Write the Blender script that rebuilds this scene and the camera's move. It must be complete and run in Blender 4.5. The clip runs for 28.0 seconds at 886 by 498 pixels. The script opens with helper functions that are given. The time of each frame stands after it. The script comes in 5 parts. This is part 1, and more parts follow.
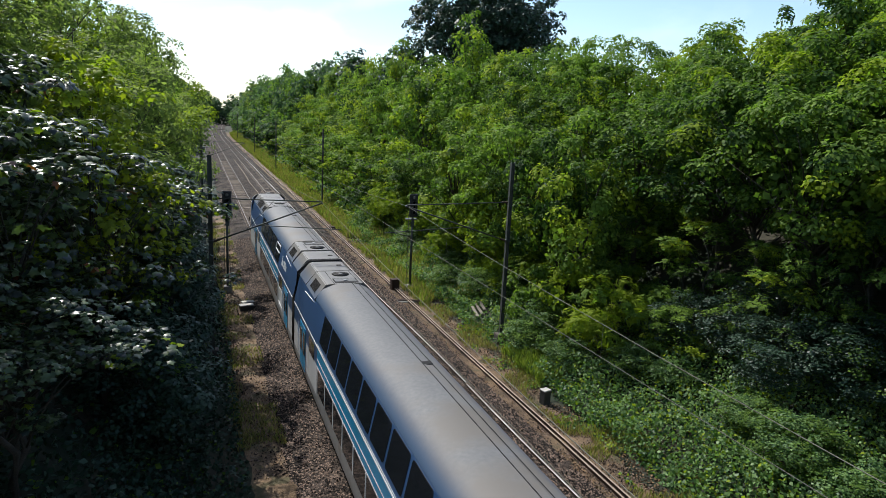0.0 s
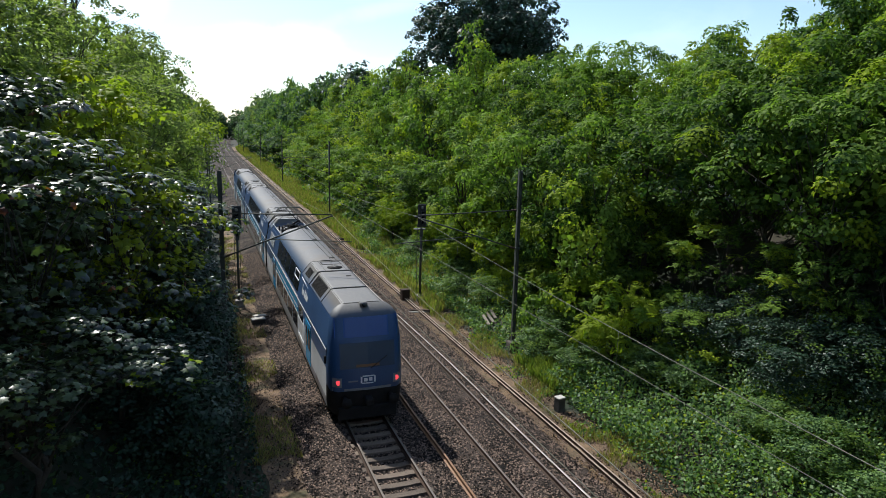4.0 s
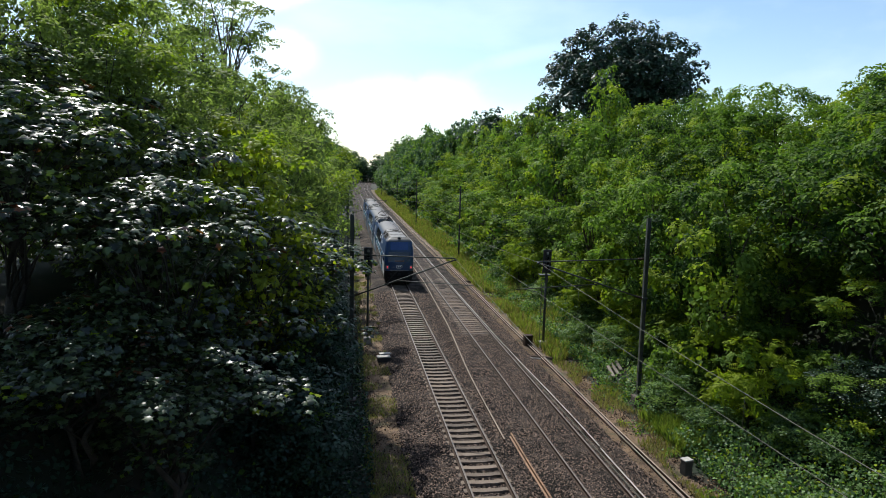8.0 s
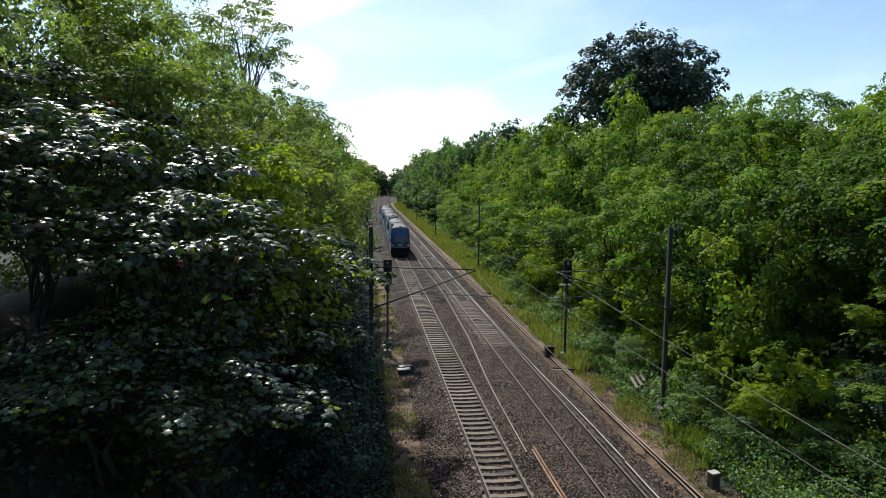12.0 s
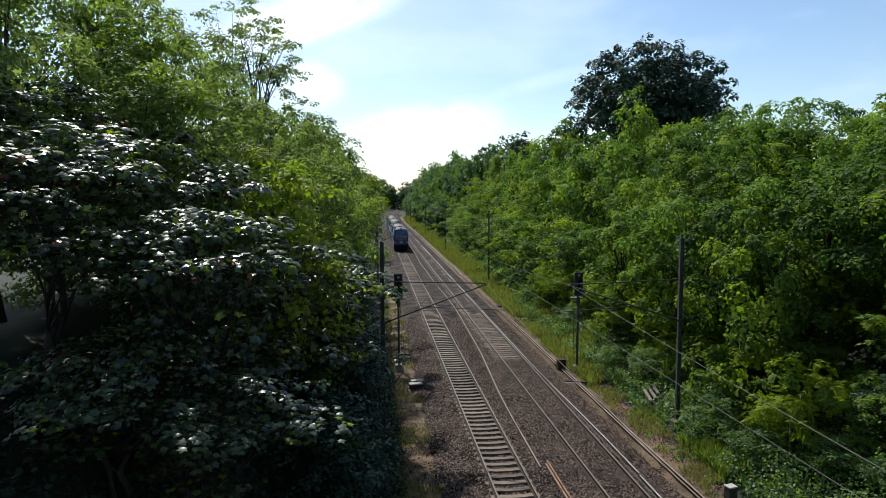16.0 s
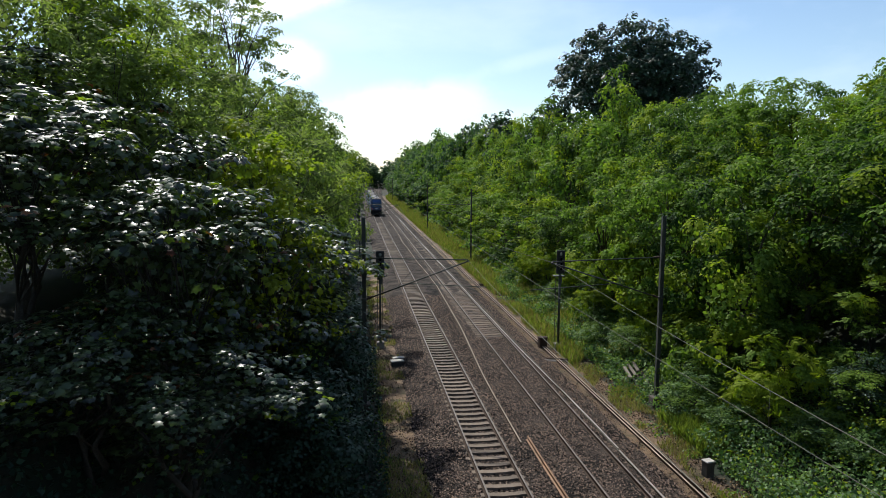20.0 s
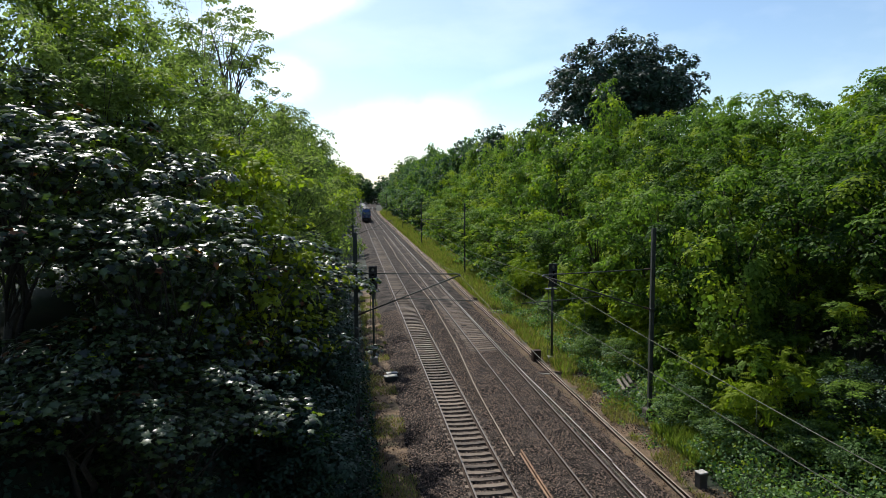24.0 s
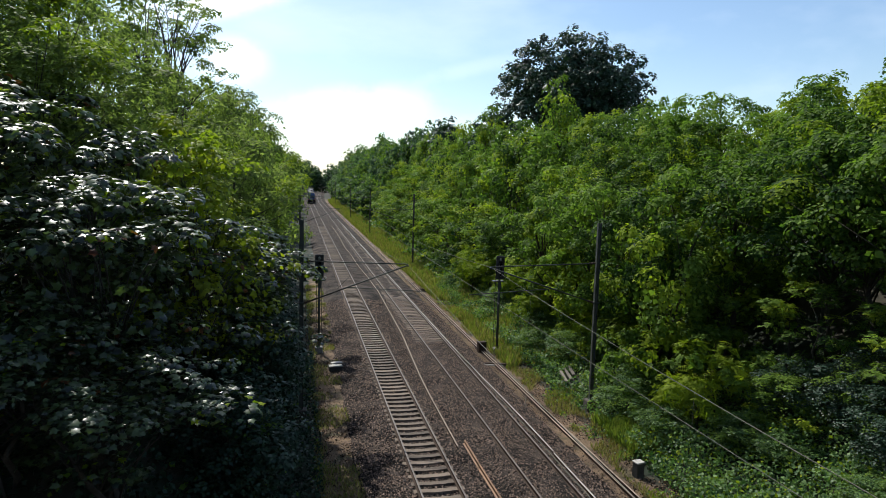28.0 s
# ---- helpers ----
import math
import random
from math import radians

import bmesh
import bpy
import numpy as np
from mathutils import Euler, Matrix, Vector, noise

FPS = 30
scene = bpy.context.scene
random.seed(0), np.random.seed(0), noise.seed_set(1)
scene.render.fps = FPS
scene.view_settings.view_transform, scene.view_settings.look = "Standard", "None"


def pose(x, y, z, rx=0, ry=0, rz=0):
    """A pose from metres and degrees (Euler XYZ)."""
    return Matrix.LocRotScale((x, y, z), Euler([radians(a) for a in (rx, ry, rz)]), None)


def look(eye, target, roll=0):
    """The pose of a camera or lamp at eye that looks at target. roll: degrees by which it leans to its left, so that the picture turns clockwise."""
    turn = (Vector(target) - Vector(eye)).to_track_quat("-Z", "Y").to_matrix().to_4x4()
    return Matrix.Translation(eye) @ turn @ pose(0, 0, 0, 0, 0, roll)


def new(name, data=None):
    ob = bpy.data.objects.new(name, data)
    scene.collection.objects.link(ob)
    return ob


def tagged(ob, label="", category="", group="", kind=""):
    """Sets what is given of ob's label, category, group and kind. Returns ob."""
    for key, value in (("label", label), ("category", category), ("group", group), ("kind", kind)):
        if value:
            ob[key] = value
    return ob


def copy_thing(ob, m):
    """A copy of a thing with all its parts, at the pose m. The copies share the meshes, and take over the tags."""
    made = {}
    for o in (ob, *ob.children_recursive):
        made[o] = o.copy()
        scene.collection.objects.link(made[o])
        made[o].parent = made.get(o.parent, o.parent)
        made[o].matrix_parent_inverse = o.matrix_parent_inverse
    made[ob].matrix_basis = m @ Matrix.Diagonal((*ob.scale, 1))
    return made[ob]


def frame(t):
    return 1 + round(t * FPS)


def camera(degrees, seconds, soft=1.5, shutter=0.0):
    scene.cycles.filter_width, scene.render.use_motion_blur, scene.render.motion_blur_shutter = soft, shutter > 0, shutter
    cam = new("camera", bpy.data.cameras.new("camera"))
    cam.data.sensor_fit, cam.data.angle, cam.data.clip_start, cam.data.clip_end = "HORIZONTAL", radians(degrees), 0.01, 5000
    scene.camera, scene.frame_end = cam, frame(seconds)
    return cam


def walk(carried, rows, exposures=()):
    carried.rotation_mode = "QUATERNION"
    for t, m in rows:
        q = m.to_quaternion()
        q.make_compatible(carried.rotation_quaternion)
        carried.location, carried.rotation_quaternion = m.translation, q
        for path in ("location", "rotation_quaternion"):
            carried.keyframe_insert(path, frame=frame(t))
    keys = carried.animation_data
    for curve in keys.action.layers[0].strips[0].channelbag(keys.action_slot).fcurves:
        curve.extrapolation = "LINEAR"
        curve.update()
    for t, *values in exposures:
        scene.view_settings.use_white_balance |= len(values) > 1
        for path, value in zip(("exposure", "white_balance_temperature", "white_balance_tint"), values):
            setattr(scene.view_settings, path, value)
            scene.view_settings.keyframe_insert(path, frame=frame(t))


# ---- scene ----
EYE = (-5.03, 0.0, 11.17)
# seconds; heading, tilt and lean in degrees; shift from the eye's usual place
PATH = [
    (0, -20.89, -11.26, 2.98, -0.29, 0.13, -0.00), (0.5, -25.93, -11.01, 4.07, -0.36, 0.14, -0.05), (1, -29.36, -10.05, 4.75, -0.43, 0.17, -0.04),
    (1.5, -27.69, -11.36, 2.14, -0.42, 0.14, -0.06), (2, -24.95, -10.70, 2.54, -0.41, 0.23, 0.01), (2.5, -22.34, -11.08, 3.16, -0.48, 0.31, 0.01),
    (4.5, -20.10, -9.72, 1.23, -0.43, 0.07, 0.07), (5, -23.53, -8.07, 2.49, -0.39, 0.05, 0.04), (5.5, -25.55, -7.68, 2.78, -0.44, 0.07, 0.07),
    (6, -22.62, -8.21, 1.81, -0.41, 0.14, 0.09), (6.5, -21.85, -8.56, 0.17, -0.40, 0.10, 0.08), (7, -12.40, -5.96, -0.12, -0.29, 0.02, 0.13),
    (7.5, -11.50, -6.23, 0.50, -0.13, -0.14, 0.17), (8, -8.61, -7.06, 1.42, -0.12, -0.18, 0.20), (8.5, -7.10, -6.75, 1.21, -0.04, -0.17, 0.21),
    (9, -6.61, -6.61, -0.40, -0.01, -0.17, 0.23), (9.5, -7.21, -5.83, -0.58, 0.01, -0.21, 0.23), (10, -8.02, -6.00, -0.00, -0.01, -0.20, 0.23),
    (10.5, -7.48, -6.00, -0.45, -0.01, -0.18, 0.22), (11, -8.01, -5.68, 0.02, -0.01, -0.16, 0.20), (11.5, -7.21, -6.01, 0.24, -0.03, -0.17, 0.19),
    (12, -6.84, -6.01, 0.53, -0.06, -0.08, 0.14), (12.5, -6.30, -5.58, -0.06, -0.03, -0.04, 0.15), (13, -6.20, -5.26, -0.22, -0.02, -0.06, 0.16),
    (13.5, -6.20, -5.17, -0.63, -0.03, -0.08, 0.18), (15.5, -6.31, -5.26, -0.07, -0.08, -0.08, 0.16), (16, -5.99, -4.86, -0.19, -0.11, -0.10, 0.18),
    (16.5, -6.08, -4.41, -0.26, -0.13, -0.11, 0.16), (17, -7.06, -4.60, -0.23, -0.15, -0.12, 0.11), (17.5, -9.19, -5.13, 0.49, -0.12, 0.00, 0.02),
    (18, -8.74, -5.86, 1.00, -0.11, 0.05, -0.01), (18.5, -7.12, -5.59, 0.94, -0.10, 0.03, -0.04), (19, -6.69, -6.50, 0.58, -0.13, 0.09, -0.06),
    (19.5, -7.17, -7.07, 0.15, -0.13, 0.14, -0.03), (20, -7.57, -6.65, 0.33, -0.10, 0.12, 0.01), (20.5, -8.78, -5.89, 0.77, -0.04, 0.13, 0.06),
    (21, -7.30, -4.42, 0.09, -0.02, 0.10, 0.07), (21.5, -7.07, -4.58, 1.39, -0.05, 0.09, 0.11), (23.5, -8.22, -6.08, -0.14, 0.08, -0.00, 0.04),
    (24, -8.00, -5.38, -0.30, 0.06, -0.02, 0.02), (24.5, -7.93, -5.24, -0.35, 0.06, -0.01, -0.01), (25, -9.26, -6.00, 0.69, 0.05, 0.06, -0.02),
    (25.5, -11.62, -7.13, 0.54, 0.06, 0.10, -0.03), (26, -11.89, -7.03, 0.29, 0.04, 0.05, -0.03), (26.5, -11.98, -6.44, 1.43, 0.06, 0.07, -0.01),
    (27, -12.20, -5.66, 1.54, 0.07, 0.08, -0.02), (27.5, -12.08, -5.67, 1.52, 0.07, 0.11, -0.01), (28, -12.56, -6.10, 1.55, 0.07, 0.11, -0.04),
]


def cam_pose(yaw, tilt, lean, dx=0.0, dy=0.0, dz=0.0):
    return pose(EYE[0] + dx, EYE[1] + dy, EYE[2] + dz, 90 + tilt, 0, yaw) @ pose(0, 0, 0, 0, 0, lean)


cam = camera(68.2, 28.0, soft=0.6)
walk(cam, [(r[0], cam_pose(*r[1:])) for r in PATH],
     exposures=((0.0, 0.40, 6160, 10.5), (2.5, 0.44, 6130, 10), (6.0, 0.26, 6130, 10), (9.0, 0.22, 6180, 10), (13.0, 0.22, 6230, 10), (16.0, 0.08, 6180, 10),
                (18.0, 0.0, 6180, 10), (20.0, 0.09, 6230, 10), (24.0, 0.14, 6230, 10), (28.0, 0.12, 6230, 10)))

# ---- light ----
SUN_EL, SUN_AZ = 47.0, 18.0          # degrees above the horizon, degrees to the left of the line
world = bpy.data.worlds.new("sky")
scene.world = world
world.use_nodes = True
wn = world.node_tree
wn.nodes.clear()


def wnode(kind, **kw):
    n = wn.nodes.new(kind)
    for k, v in kw.items():
        n.inputs[k].default_value = v
    return n


sky = wn.nodes.new("ShaderNodeTexSky")
sky.sky_type = "NISHITA"
sky.sun_disc = False
sky.sun_elevation = radians(SUN_EL)
sky.sun_rotation = radians(-SUN_AZ)
sky.altitude, sky.air_density, sky.dust_density, sky.ozone_density = 250, 1.1, 0.25, 1.6
el, az = radians(SUN_EL), radians(SUN_AZ)
to_sun = Vector((-math.sin(az) * math.cos(el), math.cos(az) * math.cos(el), math.sin(el)))
wtc = wn.nodes.new("ShaderNodeTexCoord")
wmap = wnode("ShaderNodeMapping")
wmap.inputs["Rotation"].default_value = (0.35, 0.5, 0.4)
wmap.inputs["Scale"].default_value = (1.2, 2.6, 6.0)
wturn = wn.nodes.new("ShaderNodeVectorRotate")
wturn.rotation_type = "Z_AXIS"
wturn.inputs["Angle"].default_value = radians(-40)
wno = wnode("ShaderNodeTexNoise", Scale=1.6, Detail=6.0, Roughness=0.5)
wramp = wn.nodes.new("ShaderNodeValToRGB")                  # thin cirrus
wramp.color_ramp.elements[0].position, wramp.color_ramp.elements[1].position = 0.50, 0.68
wdot = wn.nodes.new("ShaderNodeVectorMath")                 # haze that whitens the sky round the sun
wdot.operation = "DOT_PRODUCT"
wdot.inputs[1].default_value = to_sun
whaze = wn.nodes.new("ShaderNodeMapRange")
whaze.interpolation_type = "SMOOTHSTEP"
whaze.inputs["From Min"].default_value, whaze.inputs["From Max"].default_value = 0.62, 0.98
wcirrus = wn.nodes.new("ShaderNodeMath")
wcirrus.operation = "MULTIPLY_ADD"
wcirrus.inputs[1].default_value = 0.12
wmul = wn.nodes.new("ShaderNodeMath")
wmul.operation = "MULTIPLY"
wmul.inputs[1].default_value = 0.3
wmix = wn.nodes.new("ShaderNodeMixRGB")
wmix.inputs[2].default_value = (12.0, 12.2, 12.5, 1)
wbg = wnode("ShaderNodeBackground", Strength=0.125)
wout = wn.nodes.new("ShaderNodeOutputWorld")


def cloud(left, up, along, across, tilt, gain, soft=1.0):
    """A bright cloud at an angle to the left of the line and above the horizon; half sizes in degrees, tilt in degrees."""
    th, ph, tl = radians(left), radians(up), radians(tilt)
    mid_ = Vector((-math.sin(th) * math.cos(ph), math.cos(th) * math.cos(ph), math.sin(ph)))
    right = Vector((math.cos(th), math.sin(th), 0))
    top = right.cross(mid_)
    axes = ((right * math.cos(tl) + top * math.sin(tl)) / math.tan(radians(along)), (top * math.cos(tl) - right * math.sin(tl)) / math.tan(radians(across)))
    off = wn.nodes.new("ShaderNodeVectorMath")
    off.operation = "SUBTRACT"
    off.inputs[1].default_value = mid_
    wn.links.new(wtc.outputs["Generated"], off.inputs[0])
    pair = wn.nodes.new("ShaderNodeCombineXYZ")
    for k in (0, 1):
        dot = wn.nodes.new("ShaderNodeVectorMath")
        dot.operation = "DOT_PRODUCT"
        dot.inputs[1].default_value = axes[k]
        wn.links.new(off.outputs[0], dot.inputs[0])
        wn.links.new(dot.outputs["Value"], pair.inputs[k])
    wn.links.new(wpuff.outputs[0], pair.inputs[2])
    size = wn.nodes.new("ShaderNodeVectorMath")
    size.operation = "LENGTH"
    wn.links.new(pair.outputs[0], size.inputs[0])
    edge = wn.nodes.new("ShaderNodeMapRange")
    edge.interpolation_type = "SMOOTHSTEP"
    for key, value in (("From Min", 1.15), ("From Max", 1.15 - soft), ("To Min", 0.0), ("To Max", gain)):
        edge.inputs[key].default_value = value
    wn.links.new(size.outputs["Value"], edge.inputs["Value"])
    return edge.outputs[0]


wfine = wnode("ShaderNodeTexNoise", Scale=16.0, Detail=5.0, Roughness=0.55)
wpuff = wnode("ShaderNodeMapRange")
for key, value in (("From Min", 0.4), ("From Max", 0.75), ("To Min", 0.0), ("To Max", 0.9)):
    wpuff.inputs[key].default_value = value
wn.links.new(wtc.outputs["Generated"], wfine.inputs["Vector"])
wn.links.new(wfine.outputs["Fac"], wpuff.inputs["Value"])
wsum = wcirrus.outputs[0]
for spot in ((6.0, 14.2, 9.5, 2.2, 17, 0.8), (5.3, 9.0, 3.4, 2.3, 0, 0.6), (-4.0, 5.6, 9.0, 2.4, 8, 0.6), (-15.0, 9.5, 7.0, 0.9, 14, 0.12), (22.0, 19.0, 10.0, 2.2, 20, 0.5), (0.0, 1.0, 22.0, 4.5, 0, 0.35)):
    both = wn.nodes.new("ShaderNodeMath")
    both.operation, both.use_clamp = "ADD", True
    wn.links.new(wsum, both.inputs[0])
    wn.links.new(cloud(*spot), both.inputs[1])
    wsum = both.outputs[0]
for a, b in ((wtc.outputs["Generated"], wturn.inputs["Vector"]), (wturn.outputs[0], wmap.inputs[0]), (wmap.outputs[0], wno.inputs["Vector"]), (wno.outputs["Fac"], wramp.inputs[0]),
             (wtc.outputs["Generated"], wdot.inputs[0]), (wdot.outputs["Value"], whaze.inputs["Value"]), (whaze.outputs[0], wmul.inputs[0]),
             (wramp.outputs[0], wcirrus.inputs[0]), (wmul.outputs[0], wcirrus.inputs[2]), (wsum, wmix.inputs[0]), (sky.outputs[0], wmix.inputs[1]),
             (wmix.outputs[0], wbg.inputs[0]), (wbg.outputs[0], wout.inputs[0])):
    wn.links.new(a, b)
wmix.use_clamp = False

sun = new("sun", bpy.data.lights.new("sun", "SUN"))
sun.data.energy, sun.data.angle, sun.data.color = 5.0, radians(0.53), (1.0, 0.95, 0.86)
sun.matrix_world = look(to_sun * 200, (0, 0, 0))


# ---- materials ----
def material(name, dark, light, scale=3.0, rough=0.7, metal=0.0, bump=0.0, fine=40.0, island=0.0, objrand=0.0, translucent=0.0,
             coords="Object", spec=0.5, stain=None, bumpd=0.02, contrast=1.0):
    """dark and light are linear colours that a coarse and a fine noise mix; island and objrand vary it piece by piece."""
    m = bpy.data.materials.new(name)
    m.use_nodes = True
    nt = m.node_tree
    nt.nodes.clear()
    N, L = nt.nodes.new, nt.links.new
    tc = N("ShaderNodeTexCoord")
    n1, n2 = N("ShaderNodeTexNoise"), N("ShaderNodeTexNoise")
    n1.inputs["Scale"].default_value, n1.inputs["Detail"].default_value = scale, 4
    n2.inputs["Scale"].default_value, n2.inputs["Detail"].default_value = fine, 3
    for n in (n1, n2):
        L(tc.outputs[coords], n.inputs["Vector"])
    add = N("ShaderNodeMath")
    add.operation = "ADD"
    L(n1.outputs["Fac"], add.inputs[0])
    L(n2.outputs["Fac"], add.inputs[1])
    total = add.outputs[0]
    for amount, kind, socket in ((island, "ShaderNodeNewGeometry", "Random Per Island"), (objrand, "ShaderNodeObjectInfo", "Random")):
        if amount:
            ma, sub = N("ShaderNodeMath"), N("ShaderNodeMath")
            ma.operation, sub.operation = "MULTIPLY_ADD", "SUBTRACT"
            L(N(kind).outputs[socket], ma.inputs[0])
            ma.inputs[1].default_value = amount
            L(total, ma.inputs[2])
            L(ma.outputs[0], sub.inputs[0])
            sub.inputs[1].default_value = amount / 2
            total = sub.outputs[0]
    mr = N("ShaderNodeMapRange")
    mr.inputs["From Min"].default_value, mr.inputs["From Max"].default_value = 1 - 0.35 / contrast, 1 + 0.35 / contrast
    L(total, mr.inputs["Value"])
    mix = N("ShaderNodeMixRGB")
    mix.inputs[1].default_value, mix.inputs[2].default_value = (*dark[:3], 1), (*light[:3], 1)
    L(mr.outputs[0], mix.inputs[0])
    colour = mix.outputs[0]
    if stain:
        n3 = N("ShaderNodeTexNoise")
        n3.inputs["Scale"].default_value, n3.inputs["Detail"].default_value = stain[1], 6
        L(tc.outputs[coords], n3.inputs["Vector"])
        rp = N("ShaderNodeValToRGB")
        rp.color_ramp.elements[0].position, rp.color_ramp.elements[1].position = stain[2], stain[2] + 0.12
        L(n3.outputs["Fac"], rp.inputs[0])
        mx = N("ShaderNodeMixRGB")
        mx.inputs[2].default_value = (*stain[0][:3], 1)
        L(rp.outputs[0], mx.inputs[0])
        L(colour, mx.inputs[1])
        colour = mx.outputs[0]
    b = N("ShaderNodeBsdfPrincipled")
    b.inputs["Roughness"].default_value, b.inputs["Metallic"].default_value = rough, metal
    b.inputs["Specular IOR Level"].default_value = spec
    L(colour, b.inputs["Base Color"])
    if bump:
        bp = N("ShaderNodeBump")
        bp.inputs["Strength"].default_value, bp.inputs["Distance"].default_value = bump, bumpd
        L(n2.outputs["Fac"], bp.inputs["Height"])
        L(bp.outputs[0], b.inputs["Normal"])
    out = N("ShaderNodeOutputMaterial")
    if translucent:
        tr, ms = N("ShaderNodeBsdfTranslucent"), N("ShaderNodeMixShader")
        br = N("ShaderNodeMixRGB")
        br.blend_type = "MULTIPLY"
        br.inputs[0].default_value = 1.0
        br.inputs[2].default_value = (1.15, 1.35, 0.55, 1)
        L(colour, br.inputs[1])
        L(br.outputs[0], tr.inputs[0])
        ms.inputs[0].default_value = translucent
        L(b.outputs[0], ms.inputs[1])
        L(tr.outputs[0], ms.inputs[2])
        L(ms.outputs[0], out.inputs[0])
    else:
        L(b.outputs[0], out.inputs[0])
    return m


LEAF_LOCUST = material("locust_leaf", (0.030, 0.066, 0.018), (0.190, 0.285, 0.048), 0.35, 0.6, island=0.4, objrand=0.55, fine=1.6, translucent=0.42, spec=0.08, contrast=1.1)
LEAF_PALE = material("pale_locust_leaf", (0.088, 0.122, 0.044), (0.265, 0.315, 0.115), 0.35, 0.6, island=0.4, objrand=0.3, fine=1.6, translucent=0.58, spec=0.1)
LEAF_LIME = material("young_leaf", (0.122, 0.180, 0.014), (0.295, 0.360, 0.030), 0.4, 0.6, island=0.4, objrand=0.2, fine=2.0, translucent=0.44, spec=0.08)
LEAF_YELLOW = material("yellow_green_leaf", (0.13, 0.165, 0.010), (0.33, 0.36, 0.030), 0.4, 0.5, island=0.7, fine=2.0, translucent=0.5, spec=0.2)
LEAF_MAPLE = material("maple_leaf", (0.007, 0.016, 0.006), (0.080, 0.120, 0.040), 0.5, 0.40, island=1.0, fine=3.0, translucent=0.26, spec=0.6)
LEAF_RED = material("reddish_leaf", (0.10, 0.03, 0.015), (0.22, 0.08, 0.025), 0.5, 0.4, island=0.8, fine=3.0, translucent=0.3)
# the oaks' own dark green; on shrubs and undergrowth it stands in for shade
LEAF_OAK_SHADE = material("oak_and_shade_leaf", (0.012, 0.032, 0.020), (0.038, 0.078, 0.042), 0.3, 0.5, island=0.6, fine=3.0, translucent=0.12, spec=0.3)
# far leaves: some distance haze is mixed into this paler, bluer green
LEAF_FAR_HAZY = material("hazy_distant_leaf", (0.034, 0.070, 0.044), (0.12, 0.185, 0.085), 0.08, 0.65, island=0.6, fine=1.0, translucent=0.45, spec=0.15)
LEAF_BRAMBLE = material("bramble_leaf", (0.032, 0.076, 0.030), (0.185, 0.29, 0.098), 0.5, 0.5, island=0.8, fine=2.0, translucent=0.38, spec=0.25)
GRASS = material("grass_blade", (0.10, 0.145, 0.022), (0.25, 0.285, 0.065), 0.3, 0.6, island=0.9, fine=2.0, translucent=0.4)
DRY_GRASS = material("dry_grass_blade", (0.17, 0.14, 0.05), (0.36, 0.30, 0.12), 0.5, 0.7, island=0.9, fine=2.0, translucent=0.3)
BARK = material("bark", (0.022, 0.018, 0.013), (0.07, 0.058, 0.043), 2.0, 0.9, bump=0.6, fine=18.0)
SOIL = material("soil", (0.010, 0.009, 0.005), (0.04, 0.034, 0.015), 0.25, 0.95, bump=0.5, fine=6.0, stain=((0.008, 0.016, 0.004), 0.6, 0.42))
BALLAST = material("ballast", (0.006, 0.005, 0.004), (0.075, 0.057, 0.046), 0.7, 0.9, bump=1.0, fine=13.0, bumpd=0.12, contrast=2.4, spec=0.15)
STONE = material("ballast_stone", (0.008, 0.0058, 0.0045), (0.200, 0.144, 0.111), 1.5, 0.9, island=1.9, fine=30.0, spec=0.15)
PATH_SAND = material("trodden_earth", (0.055, 0.034, 0.018), (0.20, 0.130, 0.070), 0.8, 0.95, bump=0.8, fine=22.0, stain=((0.060, 0.050, 0.020), 1.3, 0.52), contrast=1.7)
CONCRETE = material("sleeper_concrete", (0.058, 0.043, 0.031), (0.190, 0.143, 0.103), 1.2, 0.85, bump=0.3, fine=25.0, objrand=0.7)
RAIL_STEEL = material("rail_steel", (0.070, 0.056, 0.045), (0.16, 0.130, 0.105), 2.0, 0.50, metal=0.3)
WORN_STEEL = material("worn_steel", (0.24, 0.21, 0.18), (0.42, 0.38, 0.34), 2.0, 0.4, metal=0.4)
RUST = material("rusty_steel", (0.024, 0.016, 0.011), (0.075, 0.048, 0.034), 1.5, 0.85, bump=0.3, fine=30.0, spec=0.2)
BRIGHT_RUST = material("fresh_rust", (0.12, 0.060, 0.027), (0.29, 0.15, 0.068), 1.5, 0.7, bump=0.2, fine=30.0)
TAN_RUST = material("weathered_rust", (0.14, 0.105, 0.074), (0.30, 0.23, 0.165), 1.5, 0.7, bump=0.2, fine=30.0)
MAST = material("mast_steel", (0.025, 0.03, 0.025), (0.07, 0.075, 0.06), 2.0, 0.7, bump=0.2)
GREY_STEEL = material("grey_painted_steel", (0.028, 0.028, 0.026), (0.075, 0.073, 0.067), 3.0, 0.7, bump=0.2)
OLD_WOOD = material("weathered_wood", (0.065, 0.054, 0.043), (0.21, 0.18, 0.145), 1.2, 0.9, bump=0.6, fine=22.0, objrand=0.6)
DARK_FOOTING = material("stained_footing", (0.03, 0.024, 0.019), (0.10, 0.082, 0.066), 2.0, 0.9, bump=0.5, fine=20.0)
PALE_STONE = material("pale_stone", (0.28, 0.26, 0.23), (0.55, 0.52, 0.47), 3.0, 0.9, bump=0.4, fine=25.0)
FOOTING = material("footing_concrete", (0.12, 0.11, 0.10), (0.30, 0.28, 0.25), 2.0, 0.9, bump=0.4, fine=20.0)
WIRE = material("weathered_wire", (0.10, 0.10, 0.08), (0.20, 0.19, 0.15), 5.0, 0.8, spec=0.2)
